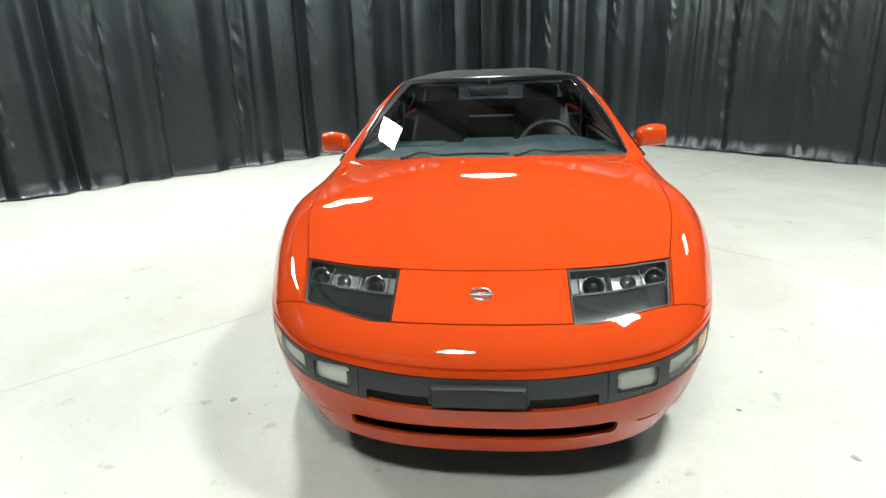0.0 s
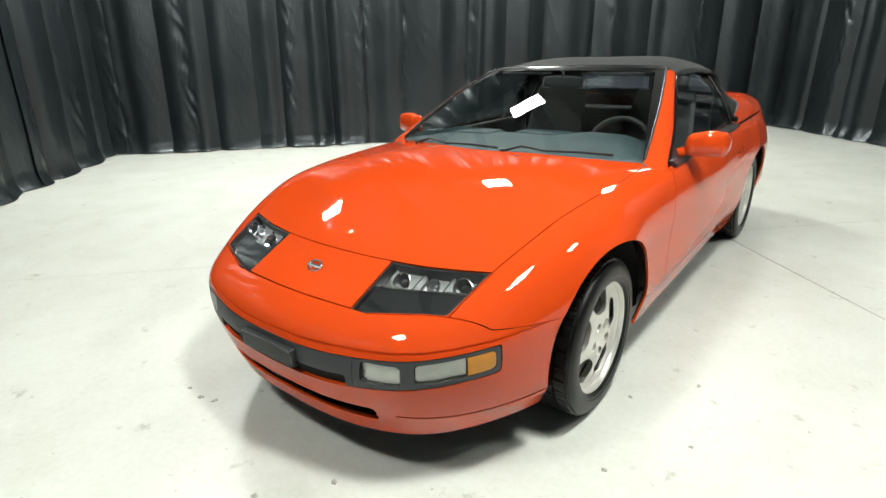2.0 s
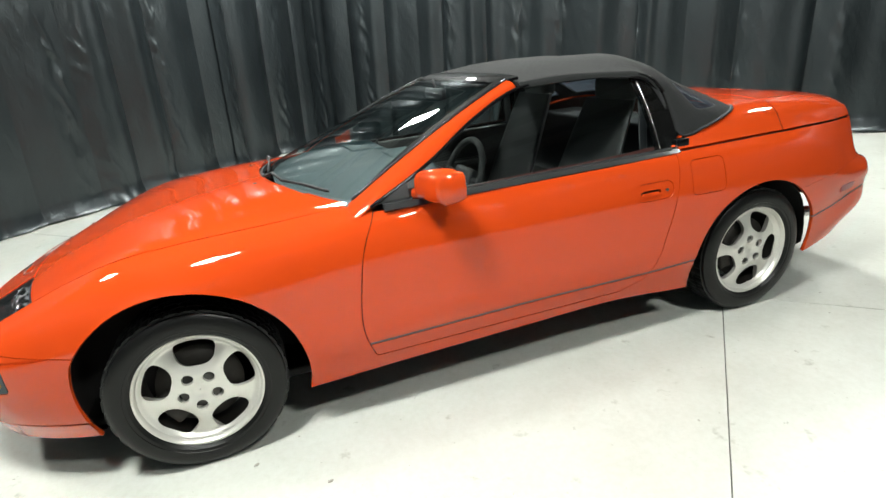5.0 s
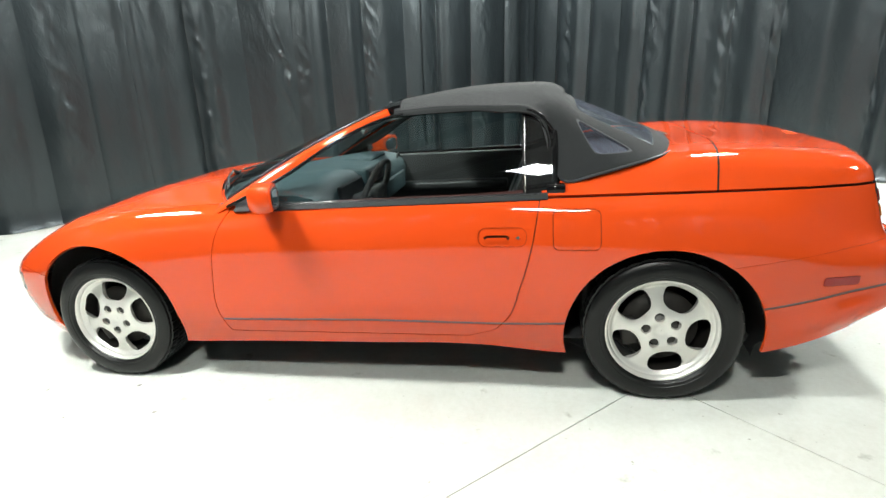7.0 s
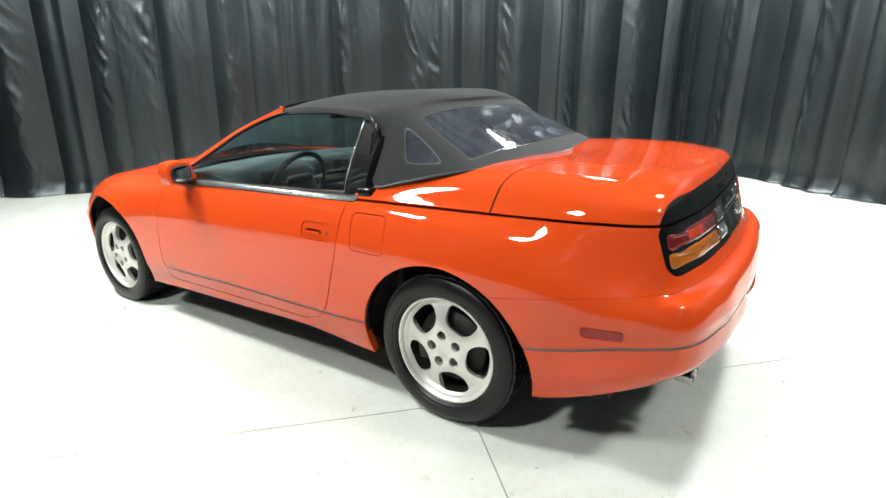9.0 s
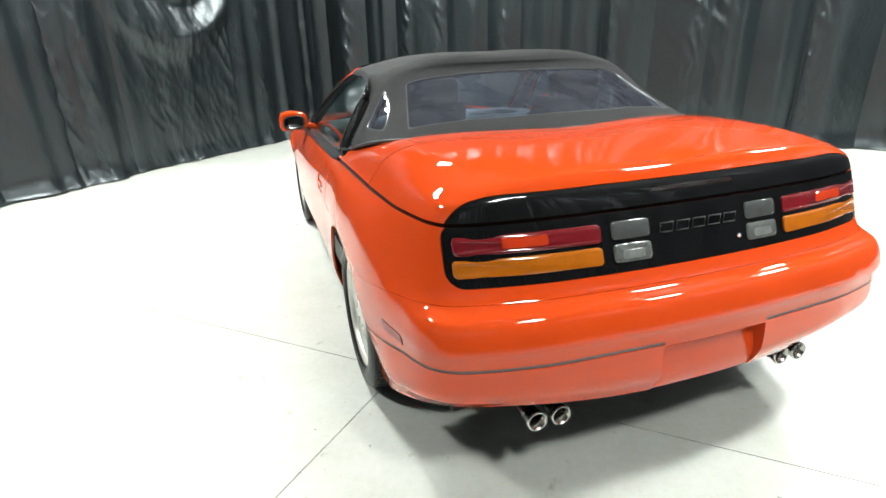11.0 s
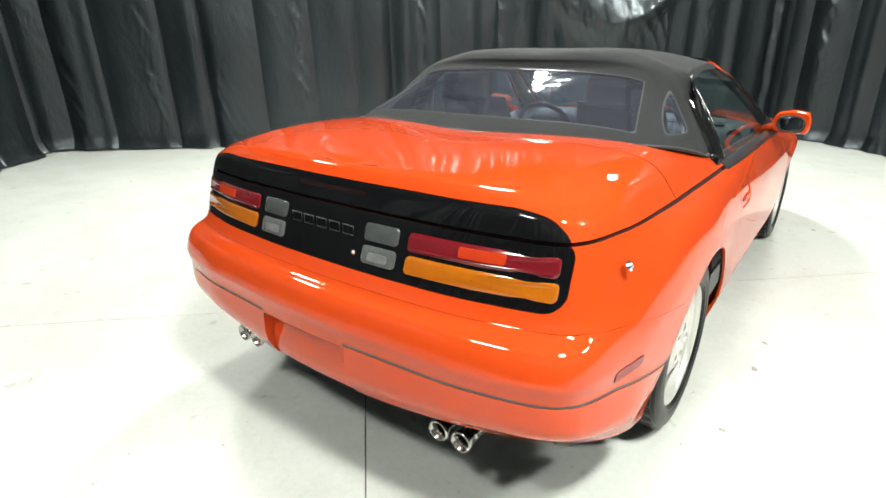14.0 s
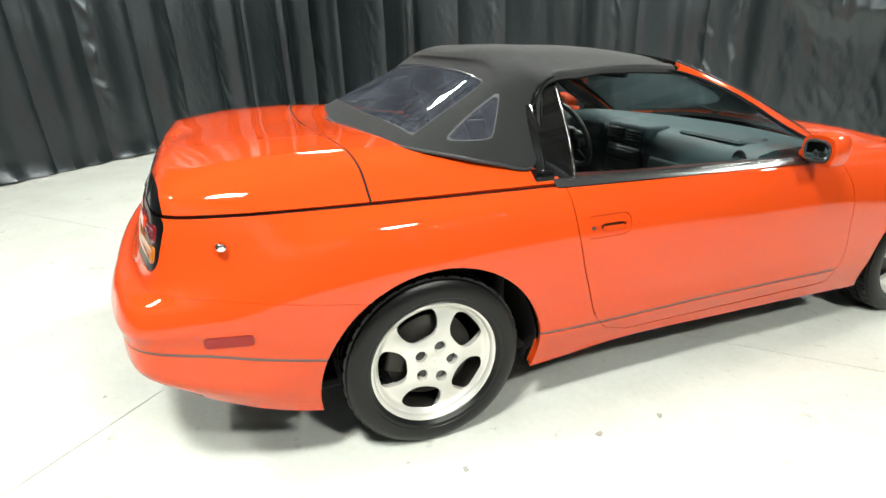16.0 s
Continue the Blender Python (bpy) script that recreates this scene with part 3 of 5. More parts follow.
L_UPPER = [(0, -2.052, .515), (.31, -2.026, .515), (.53, -1.962, .522), (.670, -1.828, .528), (.780, -1.585, .562), (.856, -1.225, .66),
           (.845, -.87, .64), (.848, -.56, .67), (.855, 0, .69), (.86, .5, .695), (.868, .86, .69), (.882, 1.225, .68),
           (.870, 1.58, .645), (.832, 1.815, .612), (.766, 2.02, .625), (.56, 2.093, .632), (.31, 2.12, .632), (0, 2.132, .632)]
L_LEDGE = [(0, -1.985, .568), (.29, -1.957, .570), (.505, -1.892, .586), (.645, -1.772, .606), (.748, -1.552, .668), (.805, -1.225, .745),
           (.82, -.88, .740), (.825, -.57, .760), (.825, 0, .79), (.83, .5, .80), (.84, .86, .79), (.85, 1.225, .785),
           (.842, 1.56, .755), (.808, 1.79, .698), (.745, 1.968, .668), (.55, 2.038, .662), (.30, 2.07, .66), (0, 2.08, .66)]
L_SHOULDER = [(0, -1.87, .620), (.27, -1.845, .626), (.455, -1.77, .645), (.60, -1.645, .688), (.685, -1.45, .758), (.715, -1.20, .800),
              (.735, -.88, .815), (.765, -.58, .820), (.775, 0, .845), (.78, .5, .85), (.782, .86, .852), (.785, 1.225, .85),
              (.782, 1.53, .85), (.766, 1.76, .85), (.708, 1.932, .85), (.52, 1.982, .853), (.30, 2.0, .855), (0, 2.008, .855)]
L_DECK = [(0, -1.78, .668), (.2, -1.75, .676), (.33, -1.68, .698), (.43, -1.55, .742), (.48, -1.38, .796), (.51, -1.15, .838),
          (.53, -.88, .853), (.55, -.60, .856), (.6, 0, .875), (.6, .5, .895), (.695, .86, .909), (.712, 1.2, .931),
          (.715, 1.5, .937), (.702, 1.74, .929), (.660, 1.91, .913), (.495, 1.956, .918), (.27, 1.968, .918), (0, 1.975, .918)]
L_CENTRE = [(0, -1.70, .703), (0, -1.66, .718), (0, -1.58, .747), (0, -1.46, .788), (0, -1.32, .824), (0, -1.12, .860),
            (0, -.88, .882), (0, -.60, .884), (0, 0, .89), (0, .5, .91), (0, .86, .94), (0, 1.2, .963),
            (0, 1.45, .975), (0, 1.64, .973), (0, 1.79, .962), (0, 1.865, .952), (0, 1.908, .941), (0, 1.924, .936)]


def sheet(curves, ns, nv, mirror_ends=True, mirror_top=True):
    """A surface through feature lines that all have the same stations."""
    A = np.array(curves, float)
    if mirror_ends:
        A = np.concatenate([A[:, 1:2] * (-1, 1, 1), A, A[:, -2:-1] * (-1, 1, 1)], axis=1)
    step = np.linalg.norm(np.diff(A, axis=1), axis=2).mean(axis=0)
    T = np.concatenate([[0], np.cumsum(step)])
    lo, hi = (T[1], T[-2]) if mirror_ends else (T[0], T[-1])
    B = np.stack([spline(T, a, np.linspace(lo, hi, ns)) for a in A], axis=0)
    if mirror_top:
        B = np.concatenate([B[1:2] * (-1, 1, 1), B], axis=0)
    step = np.linalg.norm(np.diff(B, axis=0), axis=2).mean(axis=1)
    T = np.concatenate([[0], np.cumsum(step)])
    lo = T[1] if mirror_top else T[0]
    G = spline(T, B, np.linspace(lo, T[-1], nv))
    G = np.swapaxes(G, 0, 1)
    if mirror_ends:
        G[0, :, 0], G[-1, :, 0] = 0, 0
    if mirror_top:
        G[:, 0, 0] = 0
    return G


NS, NV = 420, 150
# the rear apron swells between its groove and its lower edge
L_APRON = [((a[0] + b[0]) / 2 + (.020 if k in (13, 14) else .008 if k == 15 else 0), (a[1] + b[1]) / 2 + (.018 if k > 13 else 0), (a[2] + b[2]) / 2 - (.01 if k > 12 else 0)) for k, (a, b) in enumerate(zip(L_GROOVE, L_BOTTOM))]
body_grid = sheet([L_CENTRE, L_DECK, L_SHOULDER, L_LEDGE, L_UPPER, L_MID, L_GROOVE, L_APRON, L_BOTTOM], NS, NV)
# even out the front end of the centre line
for g in (body_grid[:27, :27],):
    for k in range(27):
        g[0, k] = g[0, 0] + (g[0, 26] - g[0, 0]) * k / 26
    for _ in range(250):
        g[1:-1, 1:-1] = (g[2:, 1:-1] + g[:-2, 1:-1] + g[1:-1, 2:] + g[1:-1, :-2]) / 4
# even out the boot lid and the cover before it, mirrored across the middle
row = int(np.argmin(np.abs(body_grid[:, 0, 1] - 1.35)))
first = int(np.argmin(np.abs(body_grid[:, 0, 1] - .95)))
last = int(np.argmin(np.abs(body_grid[row, :60, 0] - .62)))
g = body_grid[first:, :last + 1]
for _ in range(140):
    wide_g = np.concatenate([g[:, 1:2] * (-1, 1, 1), g], axis=1)
    wide_g = np.concatenate([wide_g, wide_g[-2:-1] * (-1, 1, 1)], axis=0)
    g[1:, :-1] = (wide_g[2:, 1:-1] + wide_g[:-2, 1:-1] + wide_g[1:-1, 2:] + wide_g[1:-1, :-2]) / 4
skin = Skin(body_grid)
mid_side = (NS // 2) * NV + int(NV * 0.7)
if skin.N[mid_side][0] < 0:
    skin.flip()
edge = np.arange(len(skin.P)).reshape(NS, NV)
for ids in (edge[0], edge[-1], edge[:, 0]):
    skin.N[ids, 0] = 0
    skin.N[ids] /= np.linalg.norm(skin.N[ids], axis=1, keepdims=True) + 1e-9
for i0, i2 in ((0, 3), (-1, -4)):
    n = skin.N[edge[i2, 3]] * (0, 1, 1)
    for di in range(3):
        for j in range(3):
            skin.N[edge[i0 + (di if i0 == 0 else -di), j]] = n / np.linalg.norm(n)

G = 0.0019


def strip_of(faces, fz, half):
    """A narrow strip along the height fz, and the rest."""
    above, below = skin.split(faces, lambda x, y, z: z - fz(x, y, z) - half)
    mid_strip, below = skin.split(below, lambda x, y, z: z - fz(x, y, z) + half)
    return mid_strip, above + below


def tail_y(x, z):
    """How far back the rear skin lies at x and z."""
    P = skin.P[skin.P[:, 1] > 1.6]
    return float(P[np.argmin((P[:, 0] - abs(x)) ** 2 + (P[:, 2] - z) ** 2), 1])


hood_front = lambda x: -1.775 + 0.29 * x * x
hood_side = line([-1.8, -1.665, -1.45, -1.2, -.9, -.55], [.575, .607, .665, .697, .712, .703])
cowl = lambda x: -0.875 + 0.56 * x * x
bumper_top = lambda x: -1.994 + 0.44 * x * x
lamp_out = lambda y: .604 + .20 * (y + 1.665)
lamp_mid = lambda x: -1.868 + 0.34 * x * x
door_front = line([.26, .39, .55, .73, .83], [-.600, -.640, -.632, -.588, -.530])
door_rear = line([.28, .31, .34, .51, .67, .84], [.48, .575, .61, .692, .738, .770])
lid_front = lambda x: 1.478 - 0.13 * x * x
belt = lambda y: .817 + 0.016 * np.clip((y + .5) / 1.3, 0, 1.2)
ARCH_F, ARCH_R = (-1.238, .300, .388), (1.222, .287, .368)

def skin_z(x, y):
    """Height of the upper skin at x and y."""
    P = skin.P[skin.P[:, 2] > .5]
    return float(P[np.argmin((P[:, 0] - abs(x)) ** 2 + (P[:, 1] - y) ** 2), 2])


car = empty("sports_car", "glossy orange-red two-door convertible with black soft top raised, parked on concrete", "car")
car.location = (0, 0, -.013)

all_faces = skin.faces
f_arch = lambda x, y, z: np.hypot(y - ARCH_F[0], z - ARCH_F[1]) - ARCH_F[2] + .045 * np.clip((.50 - z) / .22, 0, 1) * np.clip((ARCH_F[0] - y) / .2, 0, 1)
r_arch = lambda x, y, z: np.hypot(y - ARCH_R[0], z - ARCH_R[1]) - ARCH_R[2]
body, _ = skin.split(all_faces, f_arch)
body, _ = skin.split(body, r_arch)
# opening of the cabin and of the soft top's well
hole = lambda x, y, z: np.minimum(np.minimum(np.minimum(np.where(y < -.47, .683, np.where(y > .82, .698 - .35 * np.maximum(y - .98, 0), .735)) - x, y - (cowl(x) + .012)), 1.332 - .32 * x * x - y), z - .80)
_, body = skin.split(body, hole)

# inner skin that shows dark through the joints
inner = [f for f in body]
f_duct = lambda x, y, z: np.minimum(rbox(x, z, 0, .262 + .03 * x * x, .40, .027, .016), -1.7 - y)
f_slot = lambda x, y, z: np.minimum(rbox(x, z, 0, .382 + .10 * x * x, .332, .021, .006), -1.8 - y)
inner_skin = [f for f in inner if not (skin.P[f[0]][1] < -1.5 and skin.P[f[0]][2] > .53 and skin.P[f[0]][0] > .2 and skin.P[f[0]][1] < -1.6)]

front, rest = skin.split(body, lambda x, y, z: -1.3 - y)
# front bumper against header panel, lamps and wing
bump_f, upper_f = skin.split(front, lambda x, y, z: np.maximum(bumper_top(x) - y, .522 + .118 * (-1.5 - y) - z), .0014)
hood_a, upper_f = skin.split(upper_f, lambda x, y, z: np.minimum(hood_side(y) - x, y - hood_front(x)), G)
nose, wing_a = skin.split(upper_f, lambda x, y, z: np.minimum(lamp_out(y) + .006 - x, hood_front(x) + .004 - y), G)
header, lamp_f = skin.split(nose, lambda x, y, z: .268 - x, G)
lamp_lens, lamp_rest = skin.split(lamp_f, lambda x, y, z: np.minimum(lamp_out(y) - x, y - (bumper_top(x) + .004)), .001)
wing_a += lamp_rest

# front bumper: upper roll, dark band, lower apron, duct
band_top = lambda x: .462 + .10 * x * x
band_low = lambda x: .360 + .125 * x * x
band, bump_rest = skin.split(bump_f, lambda x, y, z: np.minimum(np.minimum(band_top(x) - z, z - band_low(x)), -1.778 - y), .0015)
crease, bump_rest2 = strip_of(bump_rest, lambda x, y, z: .486 + .085 * x * x, .0032)
bump_up, bump_low = skin.split(bump_rest2, lambda x, y, z: z - .43 - .05 * x * x)
_, bump_low = skin.split(bump_low, f_duct)
lip_gap, bump_low = strip_of(bump_low, lambda x, y, z: .274 + x * 0, .0032)
lip_far, lip_gap = skin.split(lip_gap, lambda x, y, z: .46 - x)
bump_low += lip_far
grille, lamps_b = skin.split(band, lambda x, y, z: .356 - x, .001)
_, grille = skin.split(grille, f_slot)
fog, lamps_b = skin.split(lamps_b, lambda x, y, z: rbox(x, z, .443, .436, .060, .033, .010), .001)
marker, frame_b = skin.split(lamps_b, lambda x, y, z: np.minimum(x - .540, rbox(y, z - .407 - .12 * x * x, -2.0, .003, .207, .031, .014)), .001)
amber, clear_m = skin.split(marker, lambda x, y, z: y + 1.868, .001)

bumper_ob = skin.mesh("front_bumper", bump_up + bump_low, BUMPER_PAINT, car, depth=.012, label="red front bumper with lower air duct")
skin.mesh("crease", crease, BUMPER_PAINT, bumper_ob, depth=.006, offset=-.0035)
skin.mesh("grille_panel", grille + frame_b, GREY_TRIM, car, depth=.03, label="dark grey plastic grille panel with slots")
# near-black sheet close behind the slots paints in their shade
skin.mesh("slot_back", skin.split(skin.split(front, lambda x, y, z: np.minimum(.40 - x, -1.8 - y))[0], lambda x, y, z: np.minimum(.45 - z, z - .34))[0], SOOT_SHADE, car, depth=0, offset=-.0135, rim=False)
skin.mesh("header_panel", header, PAINT, car, label="red panel between the headlamps")
for s in ("left", "right"):
    lamp = skin.mesh("headlamp", lamp_lens, LAMP_GLASS, car, side=s, depth=.004, offset=-.001, label="clear rectangular headlamp with dark surround")
    lamp.visible_shadow = False
    skin.mesh("housing", lamp_lens, HOUSING, lamp, side=s, depth=0, offset=-.075, rim=False)
    sx = 1 if s == "left" else -1
    rim_faces, _ = skin.split(lamp_lens, lambda x, y, z: .008 - np.minimum(np.minimum(lamp_out(y) - x, x - .268), np.minimum(hood_front(x) - y, y - bumper_top(x))))
    skin.mesh("surround", rim_faces, HOUSING, lamp, side=s, depth=.055, offset=-.004)
    tray, bowl_f = skin.split(lamp_lens, lambda x, y, z: lamp_mid(x) - y, .003)
    skin.mesh("tray", tray, TRAY, lamp, side=s, depth=.012, offset=-.020, label="smooth grey lower tray")
    bowl_a, bowl_b = skin.split(bowl_f, lambda x, y, z: x - .40, .006)
    skin.mesh("reflector", bowl_a, REFLECTOR, lamp, side=s, depth=.02, offset=-.050)
    skin.mesh("reflector", bowl_b, REFLECTOR, lamp, side=s, depth=.02, offset=-.042)
    bar_f, _ = skin.split(skin.split(lamp_lens, lambda x, y, z: y - lamp_mid(x) + .004)[0], lambda x, y, z: lamp_mid(x) + .004 - y)
    skin.mesh("divider", bar_f, CHROME, lamp, side=s, depth=.012, offset=-.016)
    for cx, r in ((.545, .033), (.455, .024), (.345, .033)):
        cy = (hood_front(cx) + lamp_mid(cx)) / 2 + .004
        tilt = Matrix.Translation((sx * cx, cy, skin_z(cx, cy) - .036)) @ Euler((0, 0, radians(-90))).to_matrix().to_4x4() @ Euler((0, radians(-34), 0)).to_matrix().to_4x4()
        bowl = part("projector", lathe_bm([(.020, r * 1.06), (.023, r * 1.02), (.021, r * .96), (.008, r * .80), (.0, r * .5), (-.003, .001)], 28), CHROME, lamp)
        bowl.matrix_basis = tilt
        eye = part("projector_lens", lathe_bm([(.004, r * .56), (.012, r * .50), (.017, r * .3), (.019, .0006)], 24), TRAY if r > .03 else CHROME, lamp)
        eye.matrix_basis = tilt
    for cx in (.300, .400, .498, .590):
        y0, y1 = lamp_mid(cx) + .006, hood_front(cx) - .010
        rib = [(sx * (cx + dx), y, skin_z(cx, y) - dz) for dx in (-.0022, .0022) for y, dz in ((y0, .013), (y1, .015), (y1, .040), (y0, .040))]
        bm = bmesh.new()
        v = [bm.verts.new(p) for p in rib]
        for f in ((0, 1, 2, 3), (7, 6, 5, 4), (0, 4, 5, 1), (1, 5, 6, 2), (2, 6, 7, 3), (3, 7, 4, 0)):
            bm.faces.new([v[k] for k in f])
        bmesh.ops.recalc_face_normals(bm, faces=list(bm.faces))
        part("rib", bm, CHROME, lamp, smooth=False)
    for cx, cy in ((.300, -1.935), (.47, -1.880)):
        stud = part("stud", lathe_bm([(0, .006), (.004, .005), (.006, .0005)], 12), CHROME, lamp)
        stud.matrix_basis = Matrix.Translation((sx * cx, cy, skin_z(cx, cy) - .019)) @ Euler((0, radians(-90), 0)).to_matrix().to_4x4()
    lens = skin.mesh("fog_lamp", fog, LAMP_GLASS, car, side=s, depth=.004, offset=-.002, label="clear fog lamp with silvered bowl")
    skin.mesh("bowl", fog, FRONT_CLEAR, lens, side=s, depth=-.010, offset=-.0135)
    mk = skin.mesh("side_marker", clear_m, LAMP_GLASS, car, side=s, depth=.004, offset=-.001, label="clear and amber wrap-round marker lamp")
    skin.mesh("bowl", clear_m, FRONT_CLEAR, mk, side=s, depth=-.010, offset=-.0135)
    for ob, cx, cy_, cz in ((lens, .44, -2.0, .437), (mk, .60, -1.90, .450)):
        ob.visible_shadow = False
        bulb = part("bulb", lathe_bm([(0, .004), (.004, .009), (.012, .010), (.020, .006), (.023, .0005)], 16), FROST, ob)
        bulb.matrix_basis = Matrix.Translation((sx * cx, cy_ + .022, cz)) @ Euler((0, 0, radians(-90))).to_matrix().to_4x4()
    skin.mesh("amber_lens", amber, FRONT_AMBER, mk, side=s, depth=.012, offset=-.001, label="amber lens")

# bonnet and wings
mid, rear = skin.split(rest, lambda x, y, z: .30 - y)
hood_b, side_m = skin.split(mid, lambda x, y, z: np.minimum(hood_side(y) - x, cowl(x) - y), G)
cowl_f, side_m = skin.split(side_m, lambda x, y, z: np.minimum(np.minimum(y - cowl(x), .50 - x), z - .75), G)
door_fn = lambda x, y, z: np.minimum(np.minimum(y - door_front(z), door_rear(z) - y), z - .277)
door_a, wing_b = skin.split(side_m, door_fn, G)
wing_all = wing_a + wing_b
sill_a, wing_all = skin.split(wing_all, lambda x, y, z: np.minimum(y + .655, .60 - z))
wing_all, _ = skin.split(wing_all, lambda x, y, z: np.maximum(belt(y) - z, -.52 - y + .5 * (z - .82)))
hood_jets = hood_a + hood_b
skin.mesh("bonnet", hood_jets, PAINT, car, label="long red bonnet with two washer jets")
for s in ("left", "right"):
    skin.mesh("front_wing", wing_all, PAINT, car, side=s, label="red front wing with round wheel arch")

# door, sill, rear quarter
door_b, rear = skin.split(rear, door_fn, G)
door = door_a + door_b
door, _ = skin.split(door, lambda x, y, z: belt(y) - z)
groove_z = line([-1.0, -.86, 0, .86, 1.57, 1.73, 1.90, 2.02, 2.3], [.335, .337, .349, .351, .420, .450, .485, .503, .505])
groove = lambda x, y, z: groove_z(y)
strip_d, door = strip_of(door, groove, .0055)
sill_b, rear = skin.split(rear, lambda x, y, z: np.minimum(.86 - y, .30 - z) )
bump_r, rear = skin.split(rear, lambda x, y, z: np.minimum((.592 + .14 * (np.minimum(y, 1.95) - 1.5)) - z, y - 1.30), .0005)
deck, quarter = skin.split(rear, lambda x, y, z: np.minimum(z - (.842 + .006 * np.clip((y - .8) / 1.1, 0, 1)), y - .772), .0045)
lid, tonneau = skin.split(deck, lambda x, y, z: y - lid_front(x), .0038)
tail, quarter = skin.split(quarter, lambda x, y, z: np.minimum(rbox(x, z, 0, .775, .722, .082, .045), y - 1.86), .001)
spoiler, lid = skin.split(lid, lambda x, y, z: np.minimum(.913 - 1.2 * np.maximum(x - .55, 0) ** 2 - 60 * np.maximum(x - .63, 0) ** 3 - z, y - 1.78), .0008)
high_lamp, spoiler = skin.split(spoiler, lambda x, y, z: rbox(x, z, 0, .888, .14, .007, .004), .0006)
lid_gap, _ = skin.split(skin.split(deck, lambda x, y, z: y - lid_front(x) + .007)[0], lambda x, y, z: lid_front(x) + .007 - y)
strip_q, quarter = strip_of(quarter, groove, .0055)
quarter, _ = skin.split(quarter, lambda x, y, z: np.maximum(y - .80, belt(y) - z))
bump_strip, bump_r = strip_of(bump_r, groove, .0050)
strip_mid, bump_strip = skin.split(bump_strip, lambda x, y, z: np.minimum(.176 - x, y - 1.5))
bump_r += strip_mid
plate, bump_r = skin.split(bump_r, lambda x, y, z: np.minimum(np.minimum(.176 - x, .4975 - z), np.minimum(z - .300, y - 1.5)), .001)
r_mark, bump_r = skin.split(bump_r, lambda x, y, z: np.minimum(rbox(y, z, 1.815, .520, .062, .017, .008), x - .5), .001)
fuel_fn = lambda x, y, z: rbox(y, z, .903, .728, .086, .073, .022)
fuel, quarter_l = skin.split(quarter, fuel_fn, .0014)
handle_fn = lambda x, y, z: rbox(y, z, .627, .705, .092, .036, .03)
grip, door_skin = skin.split(door, handle_fn, .0008)

for s, q in (("left", quarter_l), ("right", quarter)):
    d = skin.mesh("door", door_skin, PAINT, car, side=s, label="red door with flush pull handle")
    skin.mesh("rub_strip", strip_d, STRIP, d, side=s, depth=.003, offset=-.002, label="thin grey rub strip")
    pull_slot, pull = skin.split(grip, lambda x, y, z: rbox(y, z, .605, .703, .050, .010, .008), .0)
    skin.mesh("door_handle", pull, PAINT, d, side=s, depth=.012, offset=-.0035)
    skin.mesh("finger_recess", pull_slot, GAP, d, side=s, depth=.0, offset=-.02, rim=False)
    flap, _ = skin.split(grip, lambda x, y, z: rbox(y, z, .603, .697, .046, .0075, .005))
    skin.mesh("pull", flap, PAINT, d, side=s, depth=.01, offset=.001)
    lock, _ = skin.split(grip, lambda x, y, z: .0085 - np.hypot(y - .685, z - .703))
    skin.mesh("lock", lock, DARK_METAL, d, side=s, depth=.004, offset=.0005)
    skin.mesh("sill", sill_a + sill_b, PAINT, car, side=s, depth=.03, label="red sill below the door")
    qp = skin.mesh("rear_quarter", q, PAINT, car, side=s, label="red rear quarter panel")
    skin.mesh("rub_strip", strip_q, STRIP, qp, side=s, depth=.003, offset=-.002)
    if s == "left":
        skin.mesh("fuel_flap", fuel, PAINT, qp, side=s, depth=.008, offset=-.001)
    skin.mesh("rear_marker", r_mark, RED_MARKER, car, side=s, depth=.008, offset=.002, label="dull red side reflector")
skin.mesh("cowl_panel", cowl_f, BLACK_TRIM, car, depth=.02, offset=-.01, label="black plastic cowl below the windscreen")
skin.mesh("tonneau_cover", tonneau, PAINT, car, depth=.012, label="red hard cover behind the soft top")
boot = skin.mesh("boot_lid", lid, PAINT, car, depth=.012, label="red boot lid with gloss black rear edge")
skin.mesh("black_edge", spoiler, BLACK_GLOSS, boot, depth=.012, offset=-.0005, label="gloss black band")
skin.mesh("high_brake_lamp", high_lamp, HIGH_LENS, boot, depth=.006, offset=-.002, label="narrow dark lens")
skin.mesh("lid_gap", lid_gap, GAP, boot, depth=0, offset=-.0035, rim=False)
rb = skin.mesh("rear_bumper", bump_r, BUMPER_PAINT, car, depth=.012, label="red rear bumper with grey rub strip")
for s in ("left", "right"):
    skin.mesh("rub_strip", bump_strip, STRIP, rb, side=s, depth=.003, offset=-.002)
# the number plate recess leans out to the lower edge
ap = skin.P[(skin.P[:, 0] < .25) & (skin.P[:, 1] > 1.95) & (skin.P[:, 2] > .32) & (skin.P[:, 2] < .51)]
ap_terms = lambda x, z: np.stack([x * 0 + 1, z, z * z, z ** 3, x * x], -1)
ap_fit = np.linalg.lstsq(ap_terms(ap[:, 0], ap[:, 2]), ap[:, 1], rcond=None)[0]
apron = lambda x, z: float(ap_terms(np.array(x), np.array(z)) @ ap_fit)
levels = [.342 + (.497 - .342) * k / 8 for k in range(9)]
deep = lambda z: .003 + .036 * min(1, (z - .342) / .11)
part("plate_recess", loft_bm([[(x, apron(x, z) - deep(z), z) for x in np.linspace(-.176, .176, 13)] for z in levels]), BUMPER_PAINT, rb, "empty red number plate recess")
for sx in (-1, 1):
    part("recess_wall", loft_bm([[(sx * .1755, apron(.176, z) - deep(z) - .002, z), (sx * .1765, apron(.176, z) - .0005, z)] for z in levels]), BUMPER_PAINT, rb)
